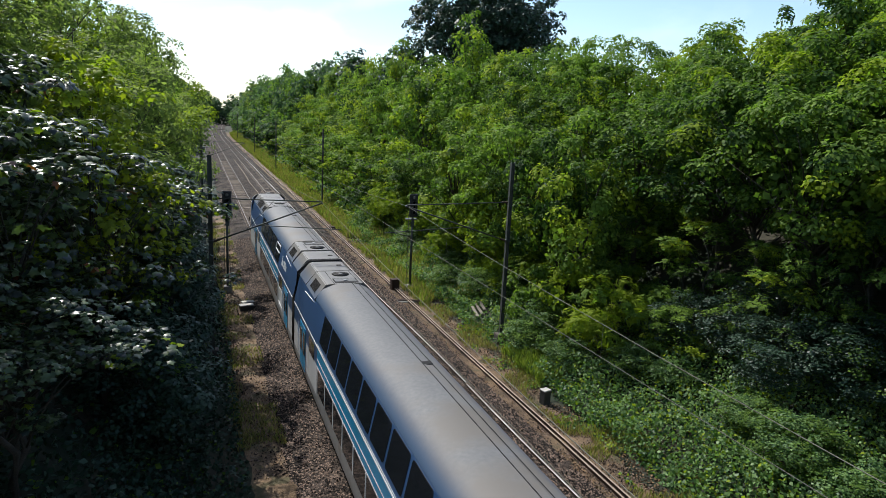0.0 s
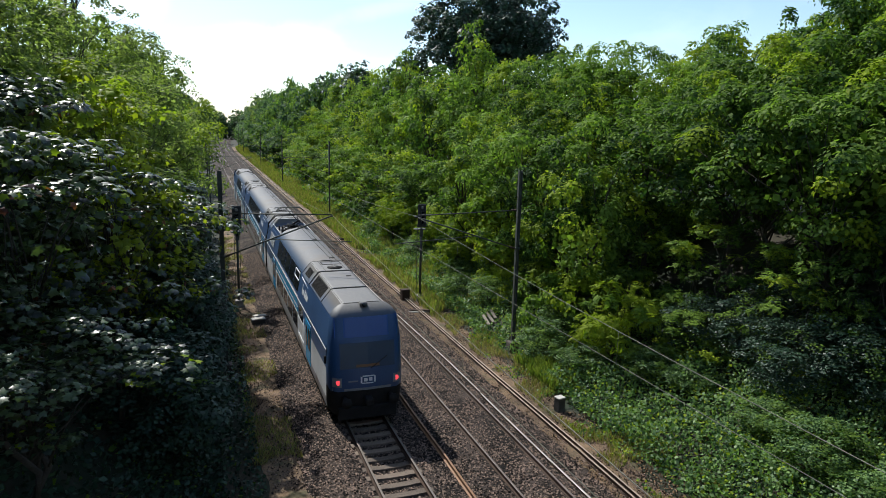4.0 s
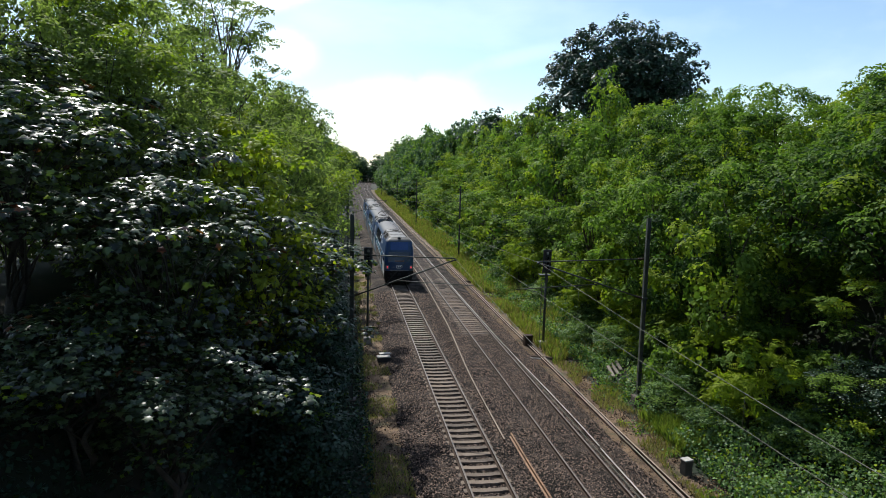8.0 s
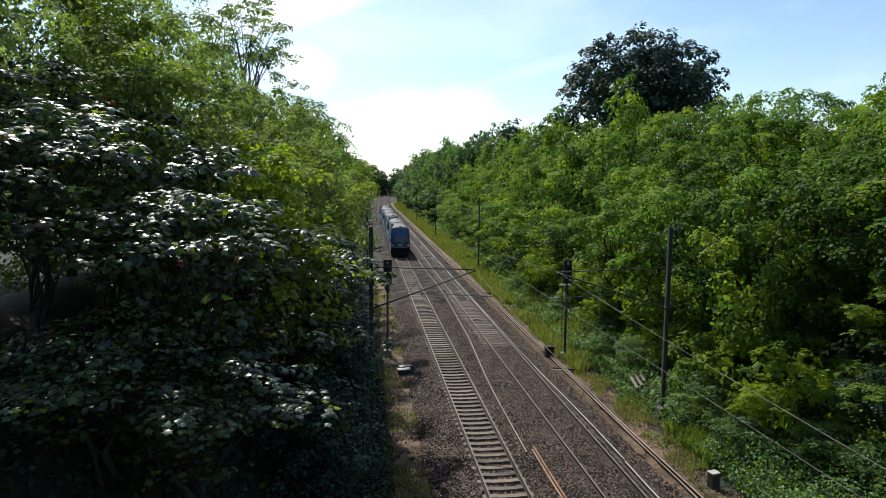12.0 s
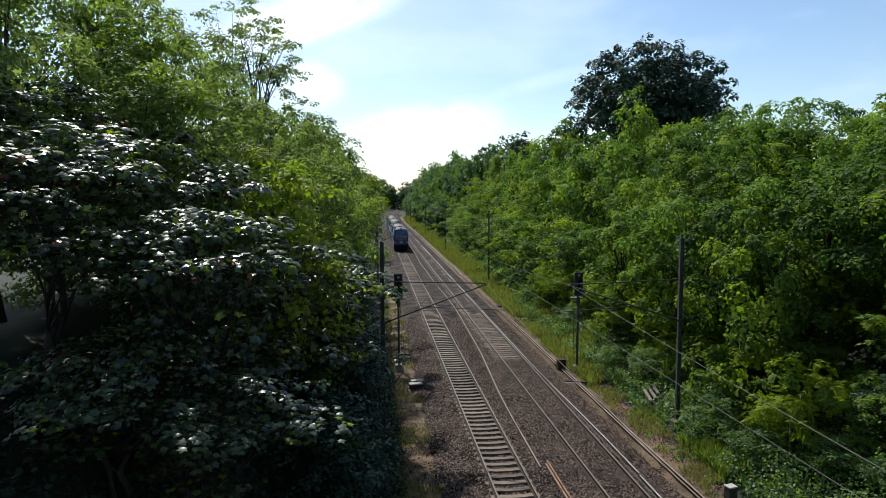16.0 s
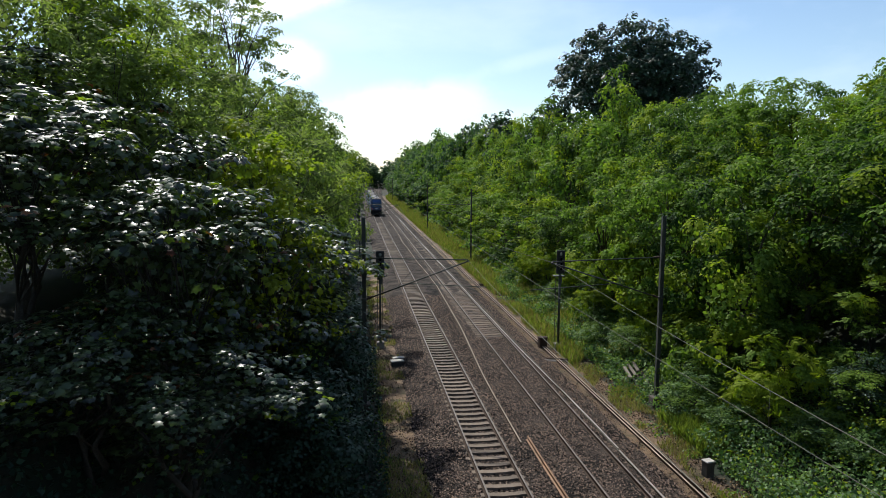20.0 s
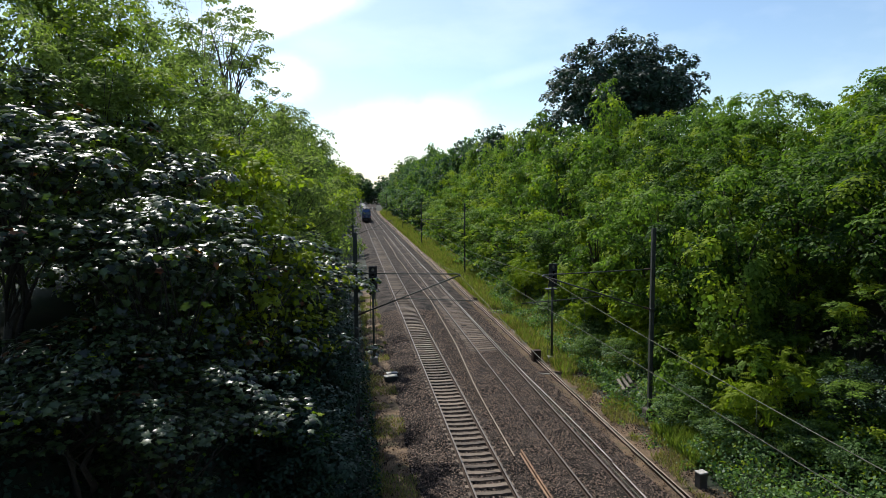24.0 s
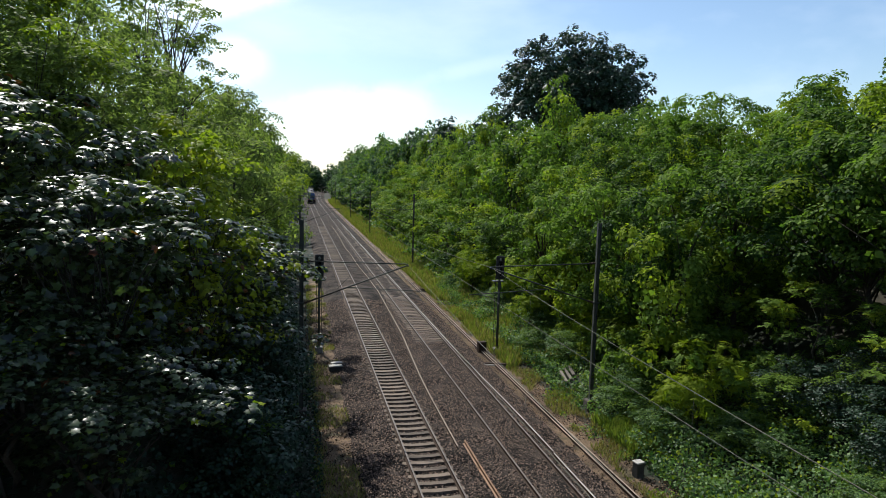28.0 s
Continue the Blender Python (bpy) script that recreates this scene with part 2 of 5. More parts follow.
SIGNAL_BLACK = material("signal_black", (0.012, 0.012, 0.013), (0.03, 0.03, 0.03), 4.0, 0.6)
LENS = material("signal_lens", (0.55, 0.55, 0.52), (0.7, 0.7, 0.66), 4.0, 0.2)
ROOF_GREY = material("train_roof_paint", (0.103, 0.104, 0.106), (0.150, 0.147, 0.143), 0.35, 0.65, fine=9.0, stain=((0.128, 0.116, 0.102), 0.35, 0.52), spec=0.25)
END_GREY = material("end_roof_paint", (0.103, 0.100, 0.096), (0.146, 0.139, 0.126), 0.5, 0.6, fine=9.0, stain=((0.12, 0.11, 0.10), 0.5, 0.55), spec=0.4)
WELL_GREY = material("sooty_well_paint", (0.045, 0.045, 0.048), (0.10, 0.098, 0.095), 0.8, 0.6, fine=9.0, stain=((0.05, 0.04, 0.03), 0.9, 0.5))
NAVY = material("navy_train_paint", (0.022, 0.056, 0.135), (0.036, 0.082, 0.180), 0.6, 0.35, fine=20.0)
AZURE = material("azure_train_paint", (0.012, 0.20, 0.40), (0.025, 0.26, 0.48), 0.6, 0.25, fine=20.0)
PALE = material("pale_grey_train_paint", (0.42, 0.44, 0.46), (0.58, 0.60, 0.62), 0.8, 0.35, fine=20.0, stain=((0.30, 0.27, 0.24), 0.8, 0.6))
MID_GREY = material("grey_train_paint", (0.16, 0.165, 0.17), (0.26, 0.265, 0.27), 0.8, 0.4, fine=20.0, stain=((0.14, 0.12, 0.10), 0.8, 0.55))
SCREEN_BLUE = material("blue_cab_panel", (0.012, 0.058, 0.22), (0.018, 0.078, 0.28), 0.6, 0.3, fine=20.0)
UNDER = material("underframe_black", (0.010, 0.010, 0.010), (0.028, 0.026, 0.025), 2.0, 0.8, spec=0.15)
GLASS_DARK = material("tinted_glass", (0.006, 0.008, 0.010), (0.014, 0.016, 0.02), 1.0, 0.08, spec=0.6)
SCREEN_GLASS = material("windscreen_glass", (0.018, 0.045, 0.085), (0.026, 0.060, 0.11), 1.0, 0.25, spec=0.5)
DISPLAY = material("destination_display", (0.12, 0.06, 0.025), (0.20, 0.09, 0.03), 8.0, 0.4)
WHITE = material("white_paint", (0.62, 0.64, 0.66), (0.78, 0.79, 0.80), 1.0, 0.4)
TAIL_RED = material("tail_lamp_glow", (0.6, 0.02, 0.02), (0.7, 0.03, 0.03), 1.0, 0.3)
TAIL_RED.node_tree.nodes["Principled BSDF"].inputs["Emission Color"].default_value = (1, 0.08, 0.10, 1)
TAIL_RED.node_tree.nodes["Principled BSDF"].inputs["Emission Strength"].default_value = 0.7


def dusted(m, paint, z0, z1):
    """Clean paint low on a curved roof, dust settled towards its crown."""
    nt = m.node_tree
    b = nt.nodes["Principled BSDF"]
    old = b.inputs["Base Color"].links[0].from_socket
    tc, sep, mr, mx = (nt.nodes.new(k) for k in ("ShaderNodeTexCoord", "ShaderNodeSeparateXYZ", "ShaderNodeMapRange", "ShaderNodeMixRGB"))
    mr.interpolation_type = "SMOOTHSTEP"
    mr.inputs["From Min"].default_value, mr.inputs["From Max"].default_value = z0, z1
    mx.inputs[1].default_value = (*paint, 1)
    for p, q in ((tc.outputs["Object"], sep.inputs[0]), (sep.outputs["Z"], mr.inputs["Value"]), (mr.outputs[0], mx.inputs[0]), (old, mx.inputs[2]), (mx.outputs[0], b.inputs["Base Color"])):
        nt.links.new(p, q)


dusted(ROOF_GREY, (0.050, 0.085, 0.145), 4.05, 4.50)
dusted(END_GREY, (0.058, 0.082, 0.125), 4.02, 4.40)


# ---- building helpers ----
def mesh_from(name, verts, faces, mats, smooth=False, fmat=None):
    me = bpy.data.meshes.new(name)
    me.from_pydata([tuple(v) for v in verts], [], [tuple(f) for f in faces])
    for m in (mats if isinstance(mats, (list, tuple)) else [mats]):
        me.materials.append(m)
    if smooth:
        me.polygons.foreach_set("use_smooth", [True] * len(me.polygons))
    if fmat is not None:
        me.polygons.foreach_set("material_index", fmat)
    me.update()
    return me


def part(name, bm, mat_=None, parent=None, label="", smooth=False):
    """Links a bmesh, or a mesh, as one object under a thing or a part."""
    if isinstance(bm, bmesh.types.BMesh):
        me = bpy.data.meshes.new(name)
        bmesh.ops.recalc_face_normals(bm, faces=bm.faces)
        bm.to_mesh(me)
        bm.free()
        me.materials.append(mat_)
        if smooth:
            me.polygons.foreach_set("use_smooth", [True] * len(me.polygons))
    else:
        me = bm
    ob = new(name, me)
    if parent is not None:
        ob.parent = parent
    if label:
        tagged(ob, label)
    return ob


def box_bm(sx, sy, sz, at=(0, 0, 0), bevel=0.0, turn=None, bm=None):
    own = bm or bmesh.new()
    m = Matrix.Translation(at) @ (turn or Matrix.Identity(4)) @ Matrix.Diagonal((sx, sy, sz, 1))
    r = bmesh.ops.create_cube(own, size=1, matrix=m)
    if bevel:
        es = list({e for v in r["verts"] for e in v.link_edges})
        bmesh.ops.bevel(own, geom=es, offset=bevel, segments=1, affect="EDGES", profile=0.5)
    return own


def tube(points, radii, sides=7, cap=True):
    """Vertices and faces of a tapered tube along points."""
    vs, fs = [], []
    pts = [Vector(p) for p in points]
    for i, p in enumerate(pts):
        d = (pts[min(i + 1, len(pts) - 1)] - pts[max(i - 1, 0)]).normalized()
        u = d.orthogonal().normalized() if abs(d.z) > 0.99 else d.cross(Vector((0, 0, 1))).normalized()
        w = d.cross(u)
        r = radii[i] if isinstance(radii, (list, tuple)) else radii
        for k in range(sides):
            a = 2 * math.pi * k / sides
            vs.append(p + u * (r * math.cos(a)) + w * (r * math.sin(a)))
    for i in range(len(pts) - 1):
        for k in range(sides):
            k2 = (k + 1) % sides
            fs.append((i * sides + k, i * sides + k2, (i + 1) * sides + k2, (i + 1) * sides + k))
    if cap:
        fs.append(tuple(range(sides))[::-1])
        fs.append(tuple((len(pts) - 1) * sides + k for k in range(sides)))
    return vs, fs


def tubes(name, lines, mat_, sides=7, smooth=True):
    V, F = [], []
    for pts, rad in lines:
        v, f = tube(pts, rad, sides)
        o = len(V)
        V += v
        F += [tuple(i + o for i in q) for q in f]
    return mesh_from(name, V, F, mat_, smooth)


def thing(name, at, label, category, group="", kind=""):
    e = new(name)
    e.empty_display_size = 0.3
    e.matrix_basis = at if isinstance(at, Matrix) else pose(*at)
    return tagged(e, label, category, group, kind)


# ---- the lie of the land ----
def bend(y):
    """Sideways shift of the line, which turns gently to the right far off."""
    return 1.5e-4 * (y - 250) ** 2 if y > 250 else 0.0


def smooth(a, b, x):
    t = min(1.0, max(0.0, (x - a) / (b - a)))
    return t * t * (3 - 2 * t)


def land(x, y):
    x = x - bend(y)
    n = noise.noise(Vector((x * 0.12, y * 0.12, 0.0)))
    m = noise.noise(Vector((x * 0.6, y * 0.6, 3.0)))
    if -3.6 < x < 7.4:
        return -0.55
    if x >= 7.4:
        h = 8.0 * smooth(8.6, 26.0, x) * (0.9 + 0.1 * n) + 0.12 * m * smooth(8, 10, x)
    else:
        h = 8.6 * smooth(4.6, 16.0, -x) * (0.93 + 0.07 * n) + 0.10 * m * smooth(4, 6, -x)
    far = smooth(60, 400, abs(x)) * 2.5 * noise.noise(Vector((x * 0.006, y * 0.006, 7.0)))
    return -0.55 + h + far


def make_ground():
    xs = [-2500, -1200, -600, -300, -150, -80, -50, -35, -28, -22] + [-19 + 0.75 * i for i in range(64)] + [30, 34, 40, 50, 70, 110, 200, 400, 800, 1500, 2600]
    ys = [-2000, -800, -300, -120, -60, -30, -15] + [1.0 * i for i in range(-8, 90)] + [90 + 4 * i for i in range(40)] + [250 + 15 * i for i in range(30)] + [720, 800, 1000, 1400, 2000, 3000, 4500]
    V = [(x + bend(min(y, 700)), y, land(x + bend(y), y) if y < 700 else 8.0) for y in ys for x in xs]
    w = len(xs)
    F = [(j * w + i, j * w + i + 1, (j + 1) * w + i + 1, (j + 1) * w + i) for j in range(len(ys) - 1) for i in range(w - 1)]
    g = part("ground", mesh_from("ground", V, F, SOIL, True))
    tagged(g, "earth floor and grassy slopes of a railway cutting", "ground", kind="structure")


make_ground()

TRACKS = (0.11, 4.24)
WIRES = (0.08, 3.88)


def strip(name, xs_zs, y0, y1, step, mat_, jitter=0.0, smooth_=True):
    """A lengthwise sheet with the cross-section xs_zs."""
    ys = [y0 + step * i for i in range(int((y1 - y0) / step) + 1)]
    V, F, w = [], [], len(xs_zs)
    for y in ys:
        for x, z in xs_zs:
            q = noise.noise(Vector((x * 2.3, y * 1.7, 5.0))) * jitter
            V.append((x + bend(y) + q * 0.6, y, z + q * 0.4))
    F = [(j * w + i, j * w + i + 1, (j + 1) * w + i + 1, (j + 1) * w + i) for j in range(len(ys) - 1) for i in range(w - 1)]
    return mesh_from(name, V, F, mat_, smooth_)


BED = [(-2.9, -0.60), (-2.2, -0.36), (-1.75, -0.19), (-1.2, -0.145), (-0.88, -0.15), (-0.74, -0.21), (-0.5, -0.25), (0.1, -0.26), (0.7, -0.25), (0.95, -0.21), (1.1, -0.152), (1.4, -0.148), (1.9, -0.21), (2.4, -0.24),
       (2.9, -0.18), (3.45, -0.17), (4.2, -0.17), (4.95, -0.17), (5.5, -0.18), (6.0, -0.24), (6.5, -0.42), (7.0, -0.60)]


def make_bed():
    prof = BED
    near = strip("ballast_bed", prof, -10, 130, 0.5, BALLAST, 0.10)
    b = part("ballast_bed", near)
    tagged(b, "brown and grey crushed-stone ballast bed under two tracks", "ballast", kind="structure")
    b2 = part("ballast_bed", strip("ballast_far", prof, 130, 520, 5, BALLAST, 0.05))
    tagged(b2, "brown and grey crushed-stone ballast bed in the distance", "ballast", kind="structure")
    p = part("footpath", strip("footpath", [(-4.0, -0.57), (-3.75, -0.53), (-3.4, -0.505), (-2.75, -0.51), (-2.4, -0.56)], -6, 75, 0.6, PATH_SAND, 0.22))
    tagged(p, "trodden sandy path with dry grass beside the ballast", "path", kind="structure")
    p = part("verge", strip("verge", [(6.4, -0.56), (6.9, -0.51), (7.6, -0.50), (8.2, -0.515), (8.6, -0.52), (9.0, -0.60)], -6, 330, 0.8, PATH_SAND, 0.22))
    tagged(p, "sandy verge with dry grass beside the ballast", "verge", kind="structure")


make_bed()

RAIL_PROFILE = [(-0.075, -0.172), (0.075, -0.172), (0.075, -0.16), (0.012, -0.14), (0.012, -0.04), (0.036, -0.03), (0.036, -0.004), (0.03, 0), (-0.03, 0), (-0.036, -0.004),
                (-0.036, -0.03), (-0.012, -0.04), (-0.012, -0.14), (-0.075, -0.16)]


def rail_mesh(name, path, head, web):
    """A rail swept along path (x, y, z of the head's top)."""
    V, F, fm, n = [], [], [], len(RAIL_PROFILE)
    for x, y, z in path:
        V += [(x + px, y, z + pz) for px, pz in RAIL_PROFILE]
    for j in range(len(path) - 1):
        for i in range(n):
            k = (i + 1) % n
            F.append((j * n + i, j * n + k, (j + 1) * n + k, (j + 1) * n + i))
            fm.append(0 if i in (6, 7, 8) else 1)
    F += [tuple(range(n))[::-1], tuple((len(path) - 1) * n + i for i in range(n))]
    fm += [1, 1]
    return mesh_from(name, V, F, [head, web], fmat=fm)


def make_tracks():
    ys = [-10, 60, 130, 200, 250] + [250 + 12 * i for i in range(1, 25)]
    for tx in TRACKS:
        t = thing("railway_track", (0, 0, 0), "steel railway track on concrete sleepers in brown ballast", "track", "tracks in the cutting", "structure")
        for s in (-0.7535, 0.7535):
            part("rail", rail_mesh("rail", [(tx + s + bend(y), y, 0) for y in ys], RAIL_STEEL, RUST), None, t, "worn shiny rail with a rusty web")
        bm = bmesh.new()
        prof = [(-1.3, -0.22), (-0.92, -0.168), (-0.5, -0.165), (-0.35, -0.185), (0.35, -0.185), (0.5, -0.165), (0.92, -0.168), (1.3, -0.22)]
        top = [[bm.verts.new((x, s * 0.128, z)) for x, z in prof] for s in (-1, 1)]
        low = [[bm.verts.new((x * 1.02, s * 0.155, -0.33)) for x, z in prof] for s in (-1, 1)]
        for i in range(len(prof) - 1):
            bm.faces.new((top[0][i], top[0][i + 1], top[1][i + 1], top[1][i]))
            bm.faces.new((low[0][i], low[0][i + 1], top[0][i + 1], top[0][i]))
            bm.faces.new((top[1][i], top[1][i + 1], low[1][i + 1], low[1][i]))
        bm.faces.new((top[0][0], top[1][0], low[1][0], low[0][0]))
        bm.faces.new((top[1][-1], top[0][-1], low[0][-1], low[1][-1]))
        me = bpy.data.meshes.new("sleeper")
        bmesh.ops.recalc_face_normals(bm, faces=bm.faces)
        bm.to_mesh(me)
        bm.free()
        me.materials.append(CONCRETE)
        rng = random.Random(5)
        y0, y1 = (8, 150) if tx < 1 else (44, 150)
        y = y0
        while y < y1:
            s = part("sleeper", me, None, t)
            buried = smooth(70, 84, y) * 0.028 if tx < 1 else smooth(56, 70, y) * 0.028 - 0.03
            s.matrix_basis = pose(tx + rng.uniform(-0.02, 0.02), y, -buried + rng.uniform(-0.006, 0.006), 0, 0, rng.uniform(-0.7, 0.7))
            y += 0.6


make_tracks()


def make_bridge():
    """The plain road bridge that closes the cutting behind the viewer."""
    b = thing("road_bridge", (0, 0, 0), "plain concrete road bridge over the tracks", "bridge", kind="structure")
    part("deck", box_bm(60.0, 8.0, 1.1, (5.0, -4.6, 8.75), 0.05), FOOTING, b)
    part("parapet", box_bm(60.0, 0.22, 0.95, (5.0, -0.75, 9.75), 0.02), FOOTING, b)
    part("parapet", box_bm(60.0, 0.22, 0.95, (5.0, -8.45, 9.75), 0.02), FOOTING, b)
    part("abutment", box_bm(1.0, 8.0, 9.2, (-6.6, -4.6, 3.7), 0.05), FOOTING, b)
    part("abutment", box_bm(1.0, 8.0, 9.2, (11.2, -4.6, 3.7), 0.05), FOOTING, b)


make_bridge()


# ---- overhead line ----
def make_mast(x, y, side, track_x, height=9.3, reach_y=-1.0):
    """A steel catenary mast; side is +1 where it stands to the right of its track. The cantilever holds the wires over track_x."""
    base = land(x, y)
    m = thing("catenary_mast", (x, y, base), "dark steel catenary mast with a tubular cantilever beside the track", "mast", "catenary masts along the line")
    bm = box_bm(0.55, 0.55, 0.75, (0, 0, 0.12), 0.04)
    part("footing", bm, DARK_FOOTING, m, "dark stained concrete footing block")
    sec = [(-0.095, -0.085), (-0.075, -0.085), (-0.075, -0.008), (0.075, -0.008), (0.075, -0.085), (0.095, -0.085), (0.095, 0.085), (0.075, 0.085), (0.075, 0.008), (-0.075, 0.008), (-0.075, 0.085), (-0.095, 0.085)]
    bm = bmesh.new()
    rings = [[bm.verts.new((px, py, z)) for px, py in sec] for z in (0.3, height + 0.3)]
    for i in range(12):
        bm.faces.new((rings[0][i], rings[0][(i + 1) % 12], rings[1][(i + 1) % 12], rings[1][i]))
    bm.faces.new(rings[0][::-1])
    bm.faces.new(rings[1])
    part("post", bm, MAST, m)
    dx = track_x - x
    top, low = 7.10 - base, 5.12 - base
    q = -side * 0.13
    ins = Vector((dx * 0.10, reach_y * 0.1, 0))
    mess = Vector((dx, reach_y, top - 0.06))
    foot = Vector((q, 0, low))
    part("top_tube", tubes("top_tube", [([(q, 0, top + 0.02), mess + Vector((0, 0, 0.06))], 0.030)], MAST), None, m)
    part("strut", tubes("strut", [([foot, mess], 0.036)], MAST), None, m)
    mid = foot.lerp(mess, 0.42)
    part("registration_arm", tubes("registration_arm", [([mid, mid + Vector((dx * 0.75, reach_y * 0.7, -0.12))], 0.022),
                                                        ([mid + Vector((dx * 0.68, reach_y * 0.66, -0.12)), (dx, reach_y, 5.65 - base)], 0.014)], MAST), None, m)
    part("stay", tubes("stay", [([mid.lerp(foot, 0.3), Vector((q, 0, top)).lerp(mess, 0.55)], 0.010)], MAST, 5), None, m)
    for k, (a, b) in enumerate((((q, 0, top + 0.02), (q + dx * 0.06, reach_y * 0.06, top + 0.02)), (foot, foot.lerp(mess, 0.06)))):
        a, b = Vector(a), Vector(b)
        part("insulator", tubes("insulator", [([a.lerp(b, f / 8) for f in range(9)], [0.035 + 0.03 * (f % 2) for f in range(9)])], RUST, 8), None, m, "ribbed brown insulator")
    part("clamp", tubes("clamp", [([mess + Vector((0, -0.09, 0.0)), mess + Vector((0, 0.09, 0.0))], 0.055)], MAST), None, m)
    part("collar", box_bm(0.26, 0.24, 0.10, (0, 0, low), 0.01), MAST, m)
    return m


RIGHT_MASTS = [(9.8, -24.0), (9.75, 30.3), (9.7, 84.0), (8.95, 130.0), (8.6, 175.0), (8.4, 246.0), (9.6, 300.0)]
LEFT_MASTS = [(-4.85, -24.0), (-4.8, 31.3), (-4.75, 84.0), (-4.7, 130.0), (-4.7, 175.0), (-4.6, 246.0), (-3.9, 300.0)]
for (x, y) in RIGHT_MASTS[1:]:
    make_mast(x, y, 1, WIRES[1] + bend(y))
for (x, y) in LEFT_MASTS[1:]:
    make_mast(x, y, -1, WIRES[0] + bend(y))


def make_wires():
    for tx, masts in zip(WIRES, (LEFT_MASTS, RIGHT_MASTS)):
        c = thing("overhead_line", (0, 0, 0), "thin copper contact wire hung from a sagging carrier cable", "wire", "overhead lines")
        ys = [y - 1.0 for _, y in masts]
        carrier, drops = [], []
        for a, b in zip(ys, ys[1:]):
            for i in range(12):
                f = i / 12
                y = a + (b - a) * f
                carrier.append((tx + bend(y), y, 7.07 - 4 * f * (1 - f) * 0.75))
            for f in (0.1, 0.3, 0.5, 0.7, 0.9):
                y = a + (b - a) * f
                drops.append(([(tx + bend(y), y, 7.07 - 4 * f * (1 - f) * 0.75), (tx + bend(y), y, 5.62)], 0.004))
        part("carrier_cable", tubes("carrier_cable", [(carrier, 0.0085)], WIRE, 5), None, c)
        part("contact_wire", tubes("contact_wire", [([(tx + bend(y), y, 5.62) for y in ys], 0.009)], WIRE, 5), None, c)
        for d in drops:
            part("dropper", tubes("dropper", [d], WIRE, 4), None, c)


make_wires()


# ---- signals, boxes and what lies about ----
def make_signal(x, y, top, label):
    b = land(x, y)
    s = thing("railway_signal", (x, y, b), label, "signal", "signals beside the tracks")
    h = top - b
    part("footing", box_bm(0.5, 0.5, 0.6, (0, 0, 0.15), 0.04), FOOTING, s)
    part("post", tubes("post", [([(0, 0, 0.2), (0, 0, h - 1.3)], 0.075)], MAST, 10), None, s)
    bm = box_bm(0.56, 0.10, 1.55, (0, -0.12, h - 0.78), 0.03)
    part("backboard", bm, SIGNAL_BLACK, s)
    part("lamp_case", box_bm(0.34, 0.26, 1.35, (0, 0.05, h - 0.78), 0.03), SIGNAL_BLACK, s)
    for k in range(4):
        z = h - 0.25 - 0.33 * k
        v, f = tube([(0, -0.15, z), (0, -0.38, z + 0.01)], [0.115, 0.125], 12, False)
        part("hood", mesh_from("hood", v, f, SIGNAL_BLACK, True), None, s)
        part("lens", tubes("lens", [([(0, -0.165, z), (0, -0.175, z)], 0.095)], LENS if k == 0 else GLASS_DARK, 14), None, s, "pale unlit lens" if k == 0 else "")
    part("marker_plate", box_bm(0.22, 0.02, 0.55, (0, -0.10, h - 1.95), 0.004), MAST, s)
    bm = bmesh.new()
    for sx in (-0.17, 0.17):
        box_bm(0.03, 0.03, h - 1.6, (sx, 0.32, (h - 1.6) / 2 + 0.2), 0, None, bm)
    for k in range(int((h - 2.0) / 0.3)):
        box_bm(0.34, 0.022, 0.022, (0, 0.32, 0.5 + 0.3 * k), 0, None, bm)
    part("ladder", bm, MAST, s)
    part("platform", box_bm(0.75, 0.55, 0.05, (0, 0.3, h - 1.75), 0.01), MAST, s)
    return s


make_signal(-3.6, 43.2, 6.05, "black light signal on a laddered post by the bushes")
make_signal(8.2, 41.6, 6.15, "black light signal on a laddered post in the grass")


def make_cabinet(x, y, w, d, h, turn, lid, label, mat_=MAST):
    c = thing("trackside_box", (x, y, land(x, y), 0, 0, turn), label, "box", "boxes beside the tracks")
    part("body", box_bm(w, d, h, (0, 0, h / 2 - 0.02), 0.02), mat_, c)
    part("lid", box_bm(w * 1.1, d * 1.1, 0.06, (0, 0, h), 0.015), lid, c)
    for s in (-1, 1):
        part("leg", box_bm(0.06, d * 0.8, 0.2, (s * w * 0.35, 0, 0.05), 0.01), MAST, c)
    return c


make_cabinet(7.25, 42.0, 0.55, 0.4, 0.75, 8, RUST, "rusty dark-brown trackside cabinet on the verge", RUST)
make_cabinet(8.4, 22.95, 0.36, 0.32, 0.62, 12, PALE_STONE, "grey trackside post box with a pale lid in the grass", GREY_STEEL)
make_cabinet(-2.75, 38.9, 0.74, 0.42, 0.36, 8, PALE_STONE, "low dark trackside box with a pale lid", SIGNAL_BLACK)
make_cabinet(-2.62, 39.75, 0.66, 0.34, 0.30, 12, PALE_STONE, "low dark trackside box with a pale lid", SIGNAL_BLACK)
make_cabinet(-4.3, 74.0, 0.5, 0.5, 1.0, 0, MAST, "dark trackside cabinet by the bushes", SIGNAL_BLACK)


